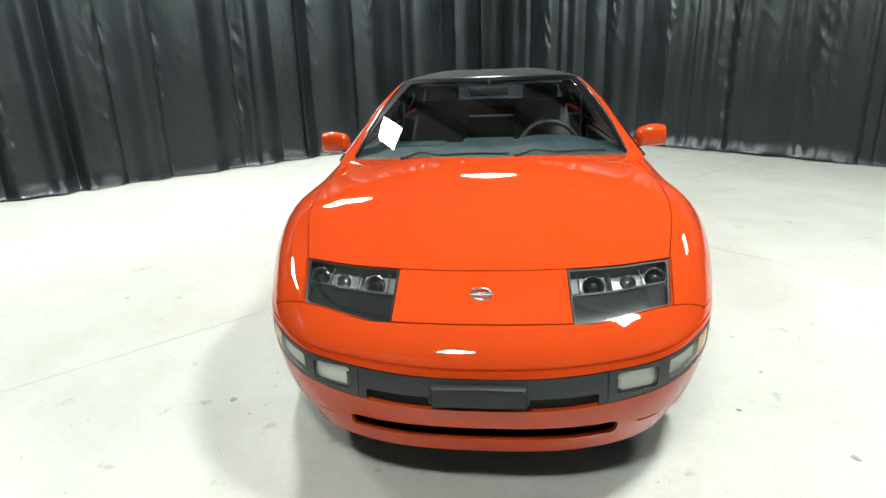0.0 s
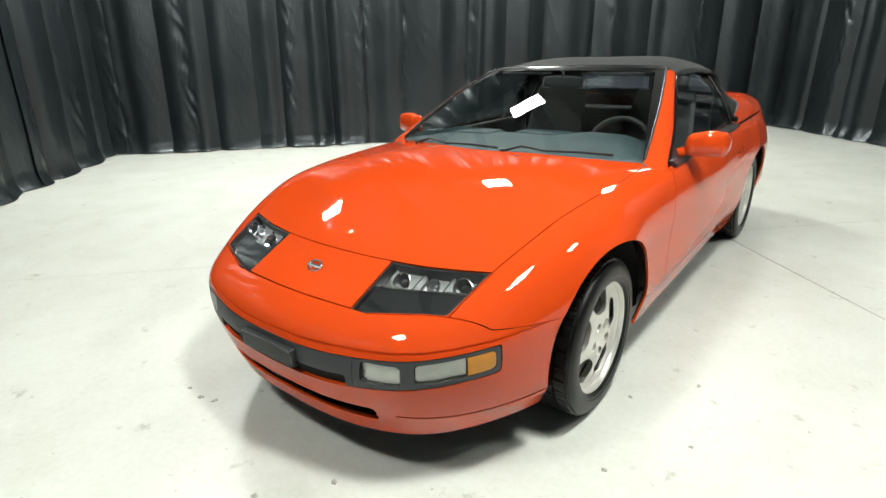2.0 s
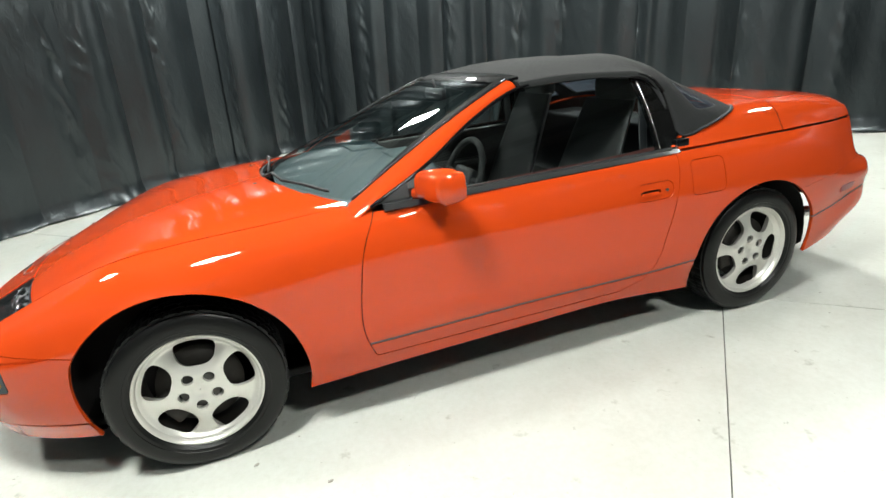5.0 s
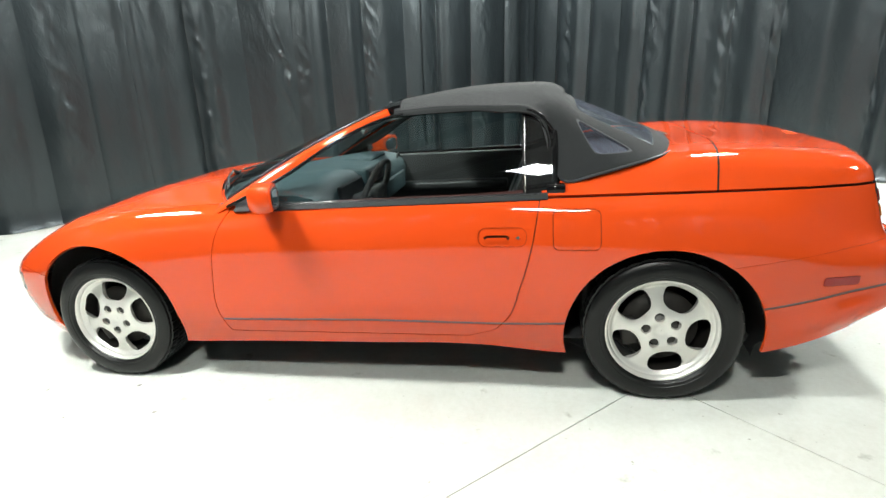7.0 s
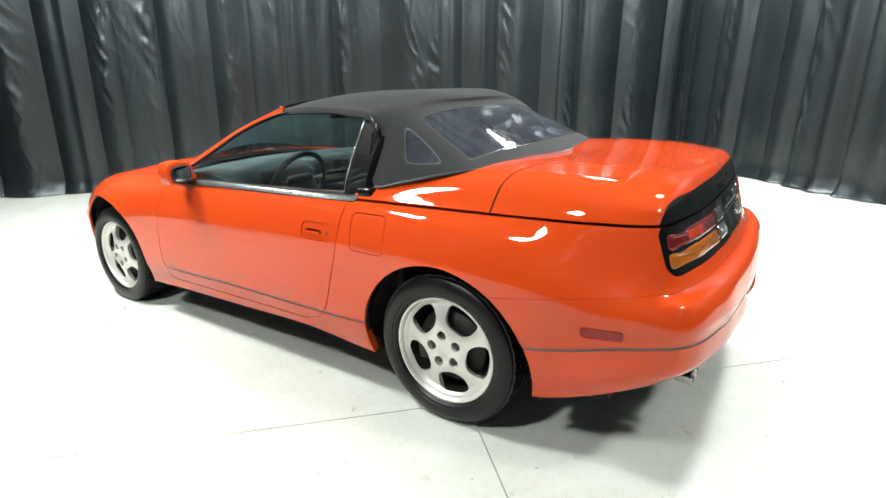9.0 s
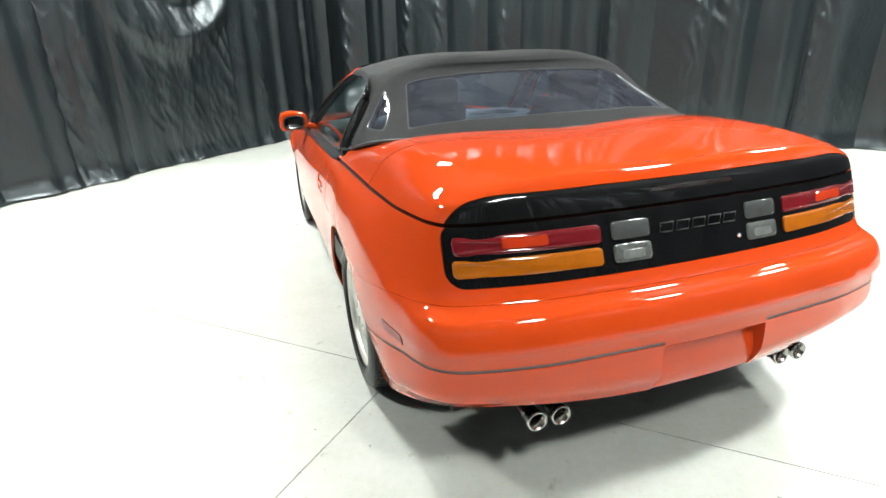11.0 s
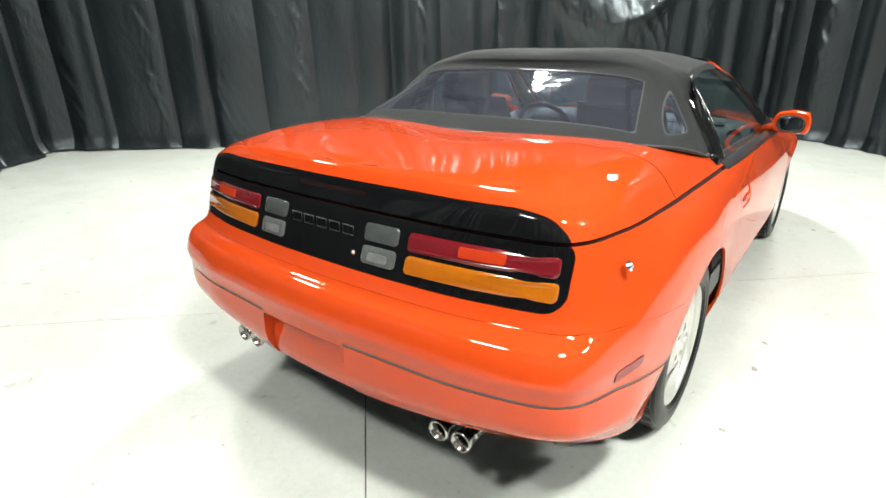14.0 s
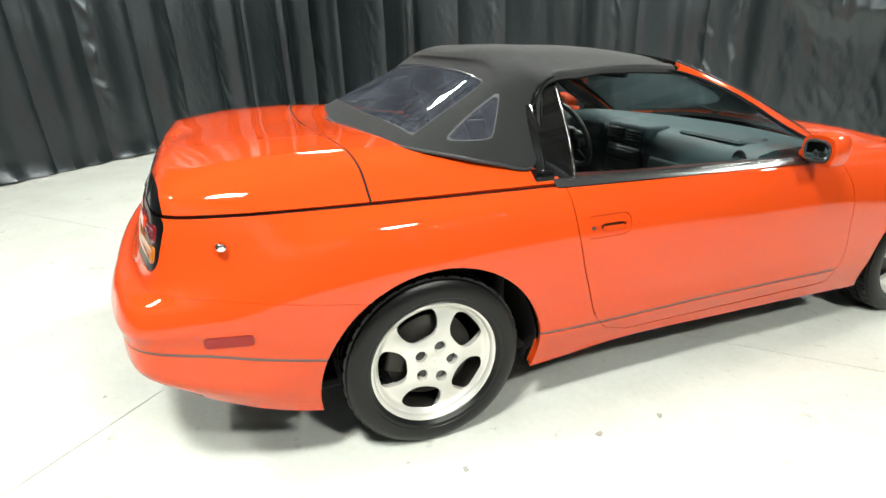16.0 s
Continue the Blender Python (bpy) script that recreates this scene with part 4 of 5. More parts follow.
part("recess_ceiling", loft_bm([[(x, apron(x, .497) - .041, .4972), (x, apron(x, .497) - .001, .4972)] for x in np.linspace(-.176, .176, 9)]), BUMPER_PAINT, rb)

# tail lamps
tailp = skin.mesh("tail_panel", tail, BLACK_GLOSS, car, depth=.012, offset=-.0005, label="gloss black tail panel with red and amber lamps")
tp = skin.P[(skin.P[:, 1] > 1.86) & (skin.P[:, 2] > .695) & (skin.P[:, 2] < .835) & (skin.P[:, 0] < .73)]
terms = lambda x, z: np.stack([x ** a * z ** b for a in (0, 2, 4, 8, 12) for b in (0, 1, 2, 3)], -1)
tail_fit = np.linalg.lstsq(terms(tp[:, 0], tp[:, 2] - .77), tp[:, 1], rcond=None)[0]
tail_at = lambda x, z: terms(np.abs(x), z - .77) @ tail_fit


def tail_lens(name, mat, parent, cx, cz, hx, hz, r, lift=.003, label="", crown=.0025):
    """A rounded lens that follows the tail panel, with a bevelled edge and a slight crown."""
    t = np.linspace(0, 2 * np.pi, 48, endpoint=False)
    ox = np.clip(np.cos(t) * 9, -1, 1) * (abs(hx) - r) + np.cos(t) * r
    oz = np.clip(np.sin(t) * 9, -1, 1) * (hz - r) + np.sin(t) * r
    rows = []
    for k, up in ((1.0, -.004), (1.0, lift * .6), (.965, lift), (.6, lift + crown * .6), (.02, lift + crown)):
        inset = (1 - k) * hz
        fx = ox * (1 - inset / abs(hx)) if k > .5 else ox * k
        x, z = cx + fx, cz + oz * k
        rows.append([(a, b, c) for a, b, c in zip(x, tail_at(x, z) + up, z)])
    bm = loft_bm(rows, closed=True)
    bmesh.ops.recalc_face_normals(bm, faces=list(bm.faces))
    return part(name, bm, mat, parent, label, auto=50)


for sx in (1, -1):
    red = tail_lens("brake_lamp", RED_LENS, tailp, sx * .506, .796, .194, .0235, .012, lift=.0040, label="red ribbed lens")
    tail_lens("bright_cell", RED_LENS_LIT, red, sx * .520, .799, .060, .013, .005, lift=.0072, crown=.0004, label="brighter cell")
    tail_lens("rib", RED_LENS, red, sx * .506, .781, .186, .0022, .002, lift=.0068, crown=.0008)
    tail_lens("indicator", AMBER_LENS, tailp, sx * .508, .740, .196, .0225, .012, lift=.0040, label="amber lens")
    tail_lens("fog_lamp", TAIL_GREY, tailp, sx * .222, .798, .058, .023, .012, label="smoked grey lens")
    rev = tail_lens("reverse_lamp", CLEAR_LENS, tailp, sx * .222, .740, .058, .023, .012, label="clear lens")
    tail_lens("bright_cell", TAIL_CELL, rev, sx * .222, .737, .034, .011, .008, lift=.0060, crown=.0004)

# joints' dark backing
back_f = skin.keep(inner_skin, -skin.value(f_duct))
back_f = skin.keep(back_f, -skin.value(lambda x, y, z: np.minimum(np.minimum(.178 - x, .499 - z), np.minimum(z - .30, y - 1.5))))
skin.mesh("inner_shell", back_f, SEAM, car, depth=0, offset=-.016, rim=False, label="dark inner body shell")


# ---------------------------------------------------------------- windscreen, pillars, side glass
def patch(fn, nu, nv):
    u, v = np.meshgrid(np.linspace(0, 1, nu), np.linspace(0, 1, nv), indexing="ij")
    return fn(u, v)


def screen_edge(v):
    """The windscreen's side edge, from the cowl to the header."""
    base, top = np.array((.690, -.590, .848)), np.array((.528, .128, 1.190))
    p = base + (top - base) * v[..., None]
    p[..., 2] += .020 * 4 * v * (1 - v)
    p[..., 0] += .012 * 4 * v * (1 - v)
    return p


def screen(u, v, base_x=.690, top_x=.528):
    """u: middle to edge, v: base to top."""
    e = screen_edge(v)
    base = np.stack([u * 0, -.845 + u * 0, .873 + u * 0], -1)
    top = np.stack([u * 0, .075 + u * 0, 1.200 + u * 0], -1)
    c = base + (top - base) * v[..., None]
    c[..., 2] += .012 * 4 * v * (1 - v)
    k = (u * u)[..., None]
    p = c + (e - c) * k
    p[..., 0] = e[..., 0] * u
    return p


ws = Skin(patch(screen, 31, 41))
if ws.N[600][2] < 0:
    ws.flip()
ws.N[:41, 0] = 0
windscreen, border = ws.split(ws.faces, lambda x, y, z: np.minimum(np.minimum(.985 - np.abs(x) / (.70 - .216 * np.clip((y + .6) / .72, -.2, 1)) , .0 * x + 1), 1.184 + .007 * (1 - (x / .5) ** 2) - z))
pane = ws.mesh("windscreen", windscreen, GLASS, car, depth=0, rim=False, label="raked windscreen with thin black edge")
pane.visible_shadow = False
ws.mesh("seal", border, BLACK_GLOSS, pane, depth=.006, offset=.001)

pil_y = line([0, .3, .65, 1.0], [-.548, -.315, -.075, .155])
pil_z = line([0, .3, .65, 1.0], [.832, .938, 1.070, 1.157])
pil_x = line([0, .3, .65, 1.0], [.782, .722, .645, .574])


def pillar(u, v):
    """From the windscreen's edge outwards; the foot runs on below the cowl into the wing."""
    v = 1.10 * v - .10
    foot = np.minimum(v, 0)
    a = screen_edge(v)
    b = np.stack([pil_x(v) - .10 * foot, pil_y(v) + .80 * foot, pil_z(v) + .45 * foot], -1)
    p = a + (b - a) * u[..., None]
    bulge = .016 * 4 * u * (1 - u)
    p[..., 0] += bulge * .75
    p[..., 2] += bulge * .6
    return p


pk = Skin(patch(pillar, 10, 40))
if pk.N[200][0] < 0:
    pk.flip()
red_pillar = pk.faces
for s in ("left", "right"):
    pil = pk.mesh("windscreen_pillar", red_pillar, PAINT, car, side=s, depth=.012, label="red windscreen pillar")
    pk.mesh("inner_trim", red_pillar, LEATHER, pil, side=s, depth=0, offset=-.0125, rim=False)
    sx = 1 if s == "left" else -1
    vv = np.linspace(0, 1, 24)
    part("screen_trim", tube_bm([(sx * (p[0] + .002), p[1], p[2] + .004) for p in screen_edge(vv)], .0055, 8), BELT, car)

# header rail over the windscreen
rows = []
for u in np.linspace(-1, 1, 41):
    e = abs(u)
    x = .532 * u
    y0, z0 = .066 + .056 * e * e, 1.197 - .006 * e * e - .012 * e ** 6
    rows.append([(x, y0 - .012, z0 - .006), (x, y0 + .004, z0 + .008), (x, y0 + .03, z0 + .017), (x, y0 + .065, z0 + .022), (x, y0 + .07, z0 - .02), (x, y0 + .01, z0 - .03)])
part("header_rail", loft_bm(rows, closed=True, cap=True), BLACK_GLOSS, car, "gloss black header rail above the windscreen", auto=50)

top_line_y = [-.545, -.30, -.055, .155, .40, .62, .72, .785, .82]
side_top_z = line(top_line_y, [.834, .943, 1.080, 1.156, 1.165, 1.163, 1.155, 1.128, 1.075])
side_top_x = line(top_line_y, [.778, .718, .640, .574, .585, .597, .607, .632, .655])


def side_window(u, v):
    y_top = -.545 + u * 1.365
    y_bot = -.535 + u * 1.350
    a = np.stack([u * 0 + .772, y_bot, .838 + .012 * u], -1)
    b = np.stack([side_top_x(y_top), y_top, side_top_z(y_top)], -1)
    p = a + (b - a) * v[..., None]
    rise = np.clip((p[..., 2] - .845) / .32, 0, 1)
    p[..., 0] = .772 - .192 * rise + .018 * 4 * rise * (1 - rise)
    return p


sw = Skin(patch(side_window, 61, 20))
if sw.N[700][0] < 0:
    sw.flip()
tri, rest_w = sw.split(sw.faces, lambda x, y, z: -.395 - y, .001)
glass_f, post_f = sw.split(rest_w, lambda x, y, z: .705 - .02 * (z - .85) - y, .001)
for s in ("left", "right"):
    sx = 1 if s == "left" else -1
    w = sw.mesh("side_window", glass_f, GLASS, car, side=s, depth=0, rim=False, label="clear closed side window")
    w.visible_shadow = False
    sw.mesh("mirror_base", tri, BLACK_TRIM, car, side=s, depth=.02, offset=.004, label="black plastic triangle at the mirror")
    sw.mesh("rear_post", post_f, POST_BLACK, car, side=s, depth=.02, offset=.002, label="gloss black post behind the side window")
    ys = np.linspace(-.50, .80, 30)
    rows = []
    for y in ys:
        z = float(belt(np.array(y)))
        xb = .806 if y < .8 else .80
        rows.append([(sx * (xb - .004), y, z - .004), (sx * (xb + .004), y, z + .004), (sx * (xb - .010), y, z + .014), (sx * .776, y, z + .024), (sx * .766, y, z + .022), (sx * .765, y, z - .01)])
    part("belt_moulding", loft_bm(rows, closed=True, cap=True), BELT, car, "satin black belt moulding", auto=40)
    vs = np.linspace(0.0, 1, 40)
    yy = -.545 + vs * 1.365
    part("window_seal", tube_bm([(sx * (float(side_top_x(y)) + .004), y, float(side_top_z(y))) for y in yy], .0075, 8), BLACK_GLOSS, car)
    strip_v = np.linspace(.02, .97, 12)
    strip_p = side_window(.926 - .006 * strip_v, strip_v)
    part("post_strip", tube_bm([(sx * (p[0] + .005), p[1], p[2]) for p in strip_p], .0026, 8), STEEL, car, "thin bright strip on the window post")
    back_p = side_window(np.ones(12), np.linspace(0, 1, 12))
    part("post_return", loft_bm([[(sx * (p[0] + .002), p[1] - .002, p[2]), (sx * (p[0] - .02), p[1] + .03, p[2]), (sx * (p[0] - .075), p[1] + .05, p[2])] for p in back_p]), POST_BLACK, car)
    part("hinge_cap", box_bm(sx * .755 - .025, sx * .755 + .025, .795, .865, .845, .885, .008), BLACK_GLOSS, car)

# ---------------------------------------------------------------- soft top
T_CROWN = [(0, .138, 1.216), (0, .36, 1.242), (0, .55, 1.250), (0, .72, 1.244), (0, .77, 1.241), (0, .805, 1.237), (0, .83, 1.233), (0, .84, 1.231), (0, .846, 1.229), (0, .849, 1.228), (0, .852, 1.227)]
T_SHOULDER = [(.40, .152, 1.207), (.42, .36, 1.228), (.43, .55, 1.231), (.43, .73, 1.227), (.42, .79, 1.223), (.40, .83, 1.217), (.36, .855, 1.213), (.30, .868, 1.211), (.22, .876, 1.210), (.12, .881, 1.209), (0, .884, 1.209)]
T_EDGE = [(.545, .165, 1.184), (.565, .36, 1.195), (.575, .57, 1.188), (.575, .735, 1.176), (.572, .82, 1.165), (.560, .865, 1.157), (.525, .890, 1.157), (.42, .900, 1.168), (.30, .905, 1.174), (.15, .908, 1.177), (0, .910, 1.178)]
T_WAIST = [(.572, .17, 1.172), (.590, .365, 1.181), (.602, .58, 1.174), (.618, .765, 1.146), (.668, .850, 1.022), (.672, .925, 1.020), (.640, 1.02, 1.026), (.545, 1.085, 1.055), (.37, 1.11, 1.073), (.18, 1.118, 1.081), (0, 1.12, 1.083)]
T_LOW = [(.580, .17, 1.156), (.598, .37, 1.164), (.612, .59, 1.157), (.650, .795, 1.098), (.742, .862, .889), (.738, .985, .911), (.712, 1.115, .940), (.645, 1.23, .959), (.45, 1.32, .965), (.21, 1.350, .966), (0, 1.358, .970)]
st = Skin(sheet([T_CROWN, T_SHOULDER, T_EDGE, T_WAIST, T_LOW], 120, 70, mirror_ends=False))
if st.N[60 * 70 + 20][2] < 0:
    st.flip()
gr = np.arange(120 * 70).reshape(120, 70)
for ids in (gr[-1], gr[:, 0]):
    st.N[ids, 0] = 0
    st.N[ids] /= np.linalg.norm(st.N[ids], axis=1, keepdims=True) + 1e-9
st.P[gr[-1], 0] = 0


def back_window(x, y, z):
    mid = (y - 1.07) / .160
    low_edge = 1.212 + .048 * (1 - (x / .56) ** 2) - y
    return np.minimum(np.minimum(rbox(x, y, 0, 1.095, .60, .175, .030), .548 + .045 * mid - x), low_edge)


def quarter_window(x, y, z):
    """A triangle with rounded corners."""
    front_edge = (y - .974 + .547 * (z - .985)) * .88
    low = z - .980
    hyp = (1.116 - .60 * (y - .91) - z) * .86
    k = .007
    soft = -k * np.log(np.exp(-front_edge / k) + np.exp(-low / k) + np.exp(-hyp / k))
    return np.where(x > .50, soft, -1.0)


rear_pane, cloth = st.split(st.faces, back_window)
q_pane, cloth = st.split(cloth, quarter_window)
roof = st.mesh("soft_top", cloth, FABRIC, car, depth=.010, label="raised black canvas soft top with clear rear window")
st.mesh("lining", cloth, CARPET, roof, depth=0, offset=-.016, rim=False)
rw = st.mesh("rear_window", rear_pane, VINYL, roof, depth=0, rim=False, offset=-.004, label="clear wavy vinyl rear window")
rw.visible_shadow = False
edge_r, _ = st.split(rear_pane, lambda x, y, z: .005 - back_window(x, y, z))
st.mesh("welt", edge_r, CLEAR_SEAM, roof, depth=.004, offset=-.001, label="shiny clear welded seam")
foot_p = st.P[gr[:, -1]]
foot_p = foot_p[foot_p[:, 1] > .855]
hem_line = [(p[0], p[1], p[2] + .001) for p in foot_p] + [(-p[0], p[1], p[2] + .001) for p in foot_p[::-1][1:]]
part("hem", tube_bm(hem_line, .0075, 8, flat=.8), BLACK_TRIM, roof, "black piping along the foot of the soft top")
for s in ("left", "right"):
    qw = st.mesh("quarter_window", q_pane, VINYL, roof, side=s, depth=0, rim=False, offset=-.004, label="small triangular vinyl window")
    qw.visible_shadow = False
    edge_q, _ = st.split(q_pane, lambda x, y, z: .0032 - quarter_window(x, y, z))
    st.mesh("welt", edge_q, CLEAR_SEAM, roof, side=s, depth=.004, offset=-.001)
# ---------------------------------------------------------------- wheels
def tyre_bm(w=.105, r=.298, rim=.205):
    prof = [(-w * .80, rim), (-w * .98, rim + .018), (-w * 1.03, rim + .040), (-w * 1.0, r - .030), (-w * .90, r - .010)]
    tread = []
    for a0, a1 in ((-.80, -.48), (-.42, -.06), (.0, .36), (.42, .80)):
        tread += [(w * a0, r - .008), (w * a0 + .0012, r), (w * a1 - .0012, r), (w * a1, r - .008)]
    prof = prof + tread + [(w * .90, r - .010), (w * .96, r - .018), (w * 1.0, r - .030), (w * 1.03, rim + .044), (w * 1.02, rim + .030), (w * 1.0, rim + .028), (w * .99, rim + .018), (w * .80, rim)]
    segs = 216
    bm = lathe_bm(prof, segs)
    bm.verts.ensure_lookup_table()
    per = segs
    for i, (a, rr) in enumerate(prof):
        if rr >= r - .0015:
            for k in range(per):
                ph = (k + int(abs(a) / w * 9)) % 6
                if ph == 0:
                    v = bm.verts[i * per + k]
                    v.co.y *= (r - .006) / r
                    v.co.z *= (r - .006) / r
    return bm


def wheel_face():
    """The five-spoke disc as a skin in polar form; x is outward."""
    nr, na = 40, 360
    rr = np.linspace(.002, .206, nr)
    prof = line([0, .02, .035, .06, .09, .13, .165, .182, .192, .206], [.030, .030, .036, .040, .034, .020, .012, .014, .026, .030])
    a = np.linspace(0, 2 * np.pi, na + 1)
    R, A = np.meshgrid(rr, a, indexing="ij")
    spoke = np.cos(5 * (A - np.pi / 2)) * .006 * np.clip((R - .06) / .06, 0, 1) * np.clip((.185 - R) / .03, 0, 1)
    grid = np.stack([prof(R) + spoke, R * np.cos(A), R * np.sin(A)], -1)
    sk = Skin(grid)
    if sk.N[4000][0] < 0:
        sk.flip()
    return sk


def build_wheel():
    root = new("wheel")
    tagged(root, "silver five-spoke alloy wheel with black tyre")
    part("tyre", tyre_bm(), RUBBER, root, "worn black low-profile tyre", auto=35)
    part("rim", lathe_bm([(.090, .214), (.095, .210), (.092, .204), (.078, .198), (.066, .196)], 72), ALLOY, root)
    # inner barrel takes the dark iron colour to paint in shade behind the spokes
    part("barrel", lathe_bm([(.066, .196), (.03, .190), (-.06, .186), (-.10, .205), (-.098, .212)], 72), IRON_RIM_SHADE, root, "inside of the rim, coloured dark for its shade")
    sk = wheel_face()
    faces = sk.faces
    ring = 0.5 * 2 * np.pi / 5

    def slot(x, y, z):
        a = np.arctan2(z, y) - np.pi / 2 + ring
        a = (a + ring) % (2 * ring) - ring
        r = np.hypot(y, z)
        u, v = r * np.sin(a), r * np.cos(a)
        wide = .064 + .24 * (v - .135)
        return 1 - np.power(np.abs(u) / np.maximum(wide, .01), 2.7) - np.power(np.abs(v - .137) / .045, 2.7)

    def lugs(x, y, z):
        a = np.arctan2(z, y) - np.pi / 2
        a = (a + ring) % (2 * ring) - ring
        r = np.hypot(y, z)
        return .0195 - np.hypot(r * np.sin(a), r * np.cos(a) - .0575)

    _, faces = sk.split(faces, lambda x, y, z: slot(x, y, z) * .03)
    _, faces = sk.split(faces, lugs)
    face = sk.mesh("spoke_face", faces, ALLOY, root, side="left", depth=.022)
    face.location = (.048, 0, 0)
    for k in range(5):
        a = math.pi / 2 + k * 2 * math.pi / 5
        nut = part("lug_nut", lathe_bm([(0, .012), (.012, .011), (.016, .006), (.0165, .0005)], 6), DARK_METAL, root, smooth=False)
        nut.location = (.038, .0575 * math.cos(a), .0575 * math.sin(a))
    part("hub", lathe_bm([(.075, .0005), (.075, .065), (.0, .07)], 32), DARK_METAL, root)
    disc = part("brake_disc", lathe_bm([(.030, .07), (.030, .145), (.015, .145), (.015, .07)], 64), IRON_RIM_SHADE, root)
    part("caliper", box_bm(-.01, .055, -.15, -.085, -.06, .06, .012), IRON_RIM_SHADE, root)
    return root


wheel = build_wheel()
wheel.parent = car
wheel.matrix_basis = pose(.712, -1.225, .309, 31, 0, 0)
spots = [(.742, 1.225, 0, 9), (-.712, -1.225, 180, 10), (-.742, 1.225, 180, -16)]
wheels = [wheel] + [copy_thing(wheel, pose(x, y, .309, 0, 0, turn) @ pose(0, 0, 0, spin)) for x, y, turn, spin in spots]


# ---------------------------------------------------------------- wells, floor pan, exhaust
for yc, zc, r in (ARCH_F, ARCH_R):
    for sx in (-1, 1):
        rows = []
        for k in range(29):
            a = radians((-18 if yc > 0 else -9) + k * (213 if yc > 0 else 204) / 28)
            c, s_ = math.cos(a), math.sin(a)
            yo = yc + r * c
            xo = float(np.interp(yo, (-1.70, -1.58, -1.40, -1.2, -.8, 0, .86, 1.2, 1.5, 1.62), (.70, .745, .795, .82, .80, .81, .825, .85, .84, .80)))
            xo -= .03 * max(0.0, -s_ + .15) + (.05 if s_ < -.08 else 0)
            rows.append([(sx * x, yc + (r + g) * c, zc + (r + g) * s_) for x, g in ((xo, .003), (xo - .03, .012), (.50, .012), (.49, -.12))])
        part("wheel_well", loft_bm(rows), GAP, car, "black wheel well liner")
pan = box_bm(-.66, .66, -1.72, 1.80, .185, .22, .01)
part("floor_pan", pan, GAP, car, "black underside of the car")
part("rear_valance", box_bm(-.50, .50, 1.62, 1.98, .285, .36, .03), GAP, car)
# near-black block added behind the front duct, its shade put into the colour
part("duct_shade", box_bm(-.38, .38, -1.93, -1.70, .20, .32, .02), GAP, car)
lip = line([-2.02, -1.998, -1.92, -1.818, -1.59], [.03, .22, .43, .545, .69])
part("undertray", loft_bm([[(s_ * float(lip(y)), y, .186 + .01 * (y > -1.7)) for s_ in (-1, -.5, 0, .5, 1)] for y in np.linspace(-1.975, -1.56, 16)]), GAP, car, "black tray under the nose")
for sx in (-1, 1):
    ex = part("exhaust", tube_bm([(sx * .453, 1.55, .285), (sx * .453, 1.78, .280)], .075, 20, flat=.7), DARK_METAL, car, "twin chrome tail pipes")
    for dx in (-.038, .038):
        bm = lathe_bm([(.0, .022), (.19, .025), (.205, .0305), (.215, .030), (.214, .0255), (.17, .026)], 28)
        tip = part("tail_pipe", bm, STEEL, ex)
        tip.matrix_basis = Matrix.Translation((sx * (.453 + dx), 1.825, .272)) @ Euler((0, 0, radians(90))).to_matrix().to_4x4()
        # black disc closes the bore for its soot and dark depth
        core = part("soot_shade", lathe_bm([(.165, .0005), (.165, .0262)], 20), SOOT_SHADE, ex)
        core.matrix_basis = tip.matrix_basis

# number plate carrier on the front
part("plate_carrier", box_bm(-.140, .132, -2.098, -2.060, .380, .446, .010, 3), BLACK_TRIM, car, "empty black number plate carrier")
part("carrier_lip", tube_bm([(-.142, -2.096, .396), (-.140, -2.098, .428), (-.128, -2.100, .443), (-.004, -2.101, .446), (.120, -2.100, .443), (.132, -2.098, .428), (.134, -2.096, .396)], .0026, 8), GREY_TRIM, car)

# badge on the header panel
badge = part("badge", tube_bm([(.030 * math.cos(a), -1.862 + .020 * math.sin(a) * .82, .6285 + .013 * math.sin(a)) for a in [2 * math.pi * k / 28 for k in range(28)]], .0042, 8, closed=True), CHROME, car, "small chrome ring badge with bar")
part("bar", box_bm(-.036, .036, -1.868, -1.857, .622, .634, .002), CHROME, badge)

# raised characters on the tail panel, as plain bars
for i, cx in enumerate((.112, .058, .004, -.050, -.104)):
    letter = tube_bm([(cx + .021 * a, float(tail_at(np.array(cx), np.array(.79))) + .004, .790 + .013 * b) for a, b in ((-1, -1), (1, -1), (1, 1), (-1, 1))], .0022, 6, closed=True)
    part("raised_bar", letter, BLACK_TRIM, tailp)
part("boot_lock", lathe_bm([(0, .007), (.006, .007), (.006, .001)], 14), CHROME, tailp).matrix_basis = Matrix.Translation((-.135, tail_y(.135, .735), .735)) @ Euler((0, 0, radians(90))).to_matrix().to_4x4()

# washer jets
for sx in (-1, 1):
    part("washer_jet", box_bm(sx * .24 - .010, sx * .24 + .010, -.915, -.897, .869, .882, .004), BLACK_TRIM, car)
# aerial base on the right rear quarter
part("aerial_base", lathe_bm([(0, .014), (.003, .013), (.004, .008), (.0095, .007), (.0105, .001)], 18), CHROME, car, "short chrome aerial base").matrix_basis = Matrix.Translation((-.800, 1.80, .777)) @ Euler((0, 0, radians(180))).to_matrix().to_4x4() @ Euler((0, radians(-35), 0)).to_matrix().to_4x4()


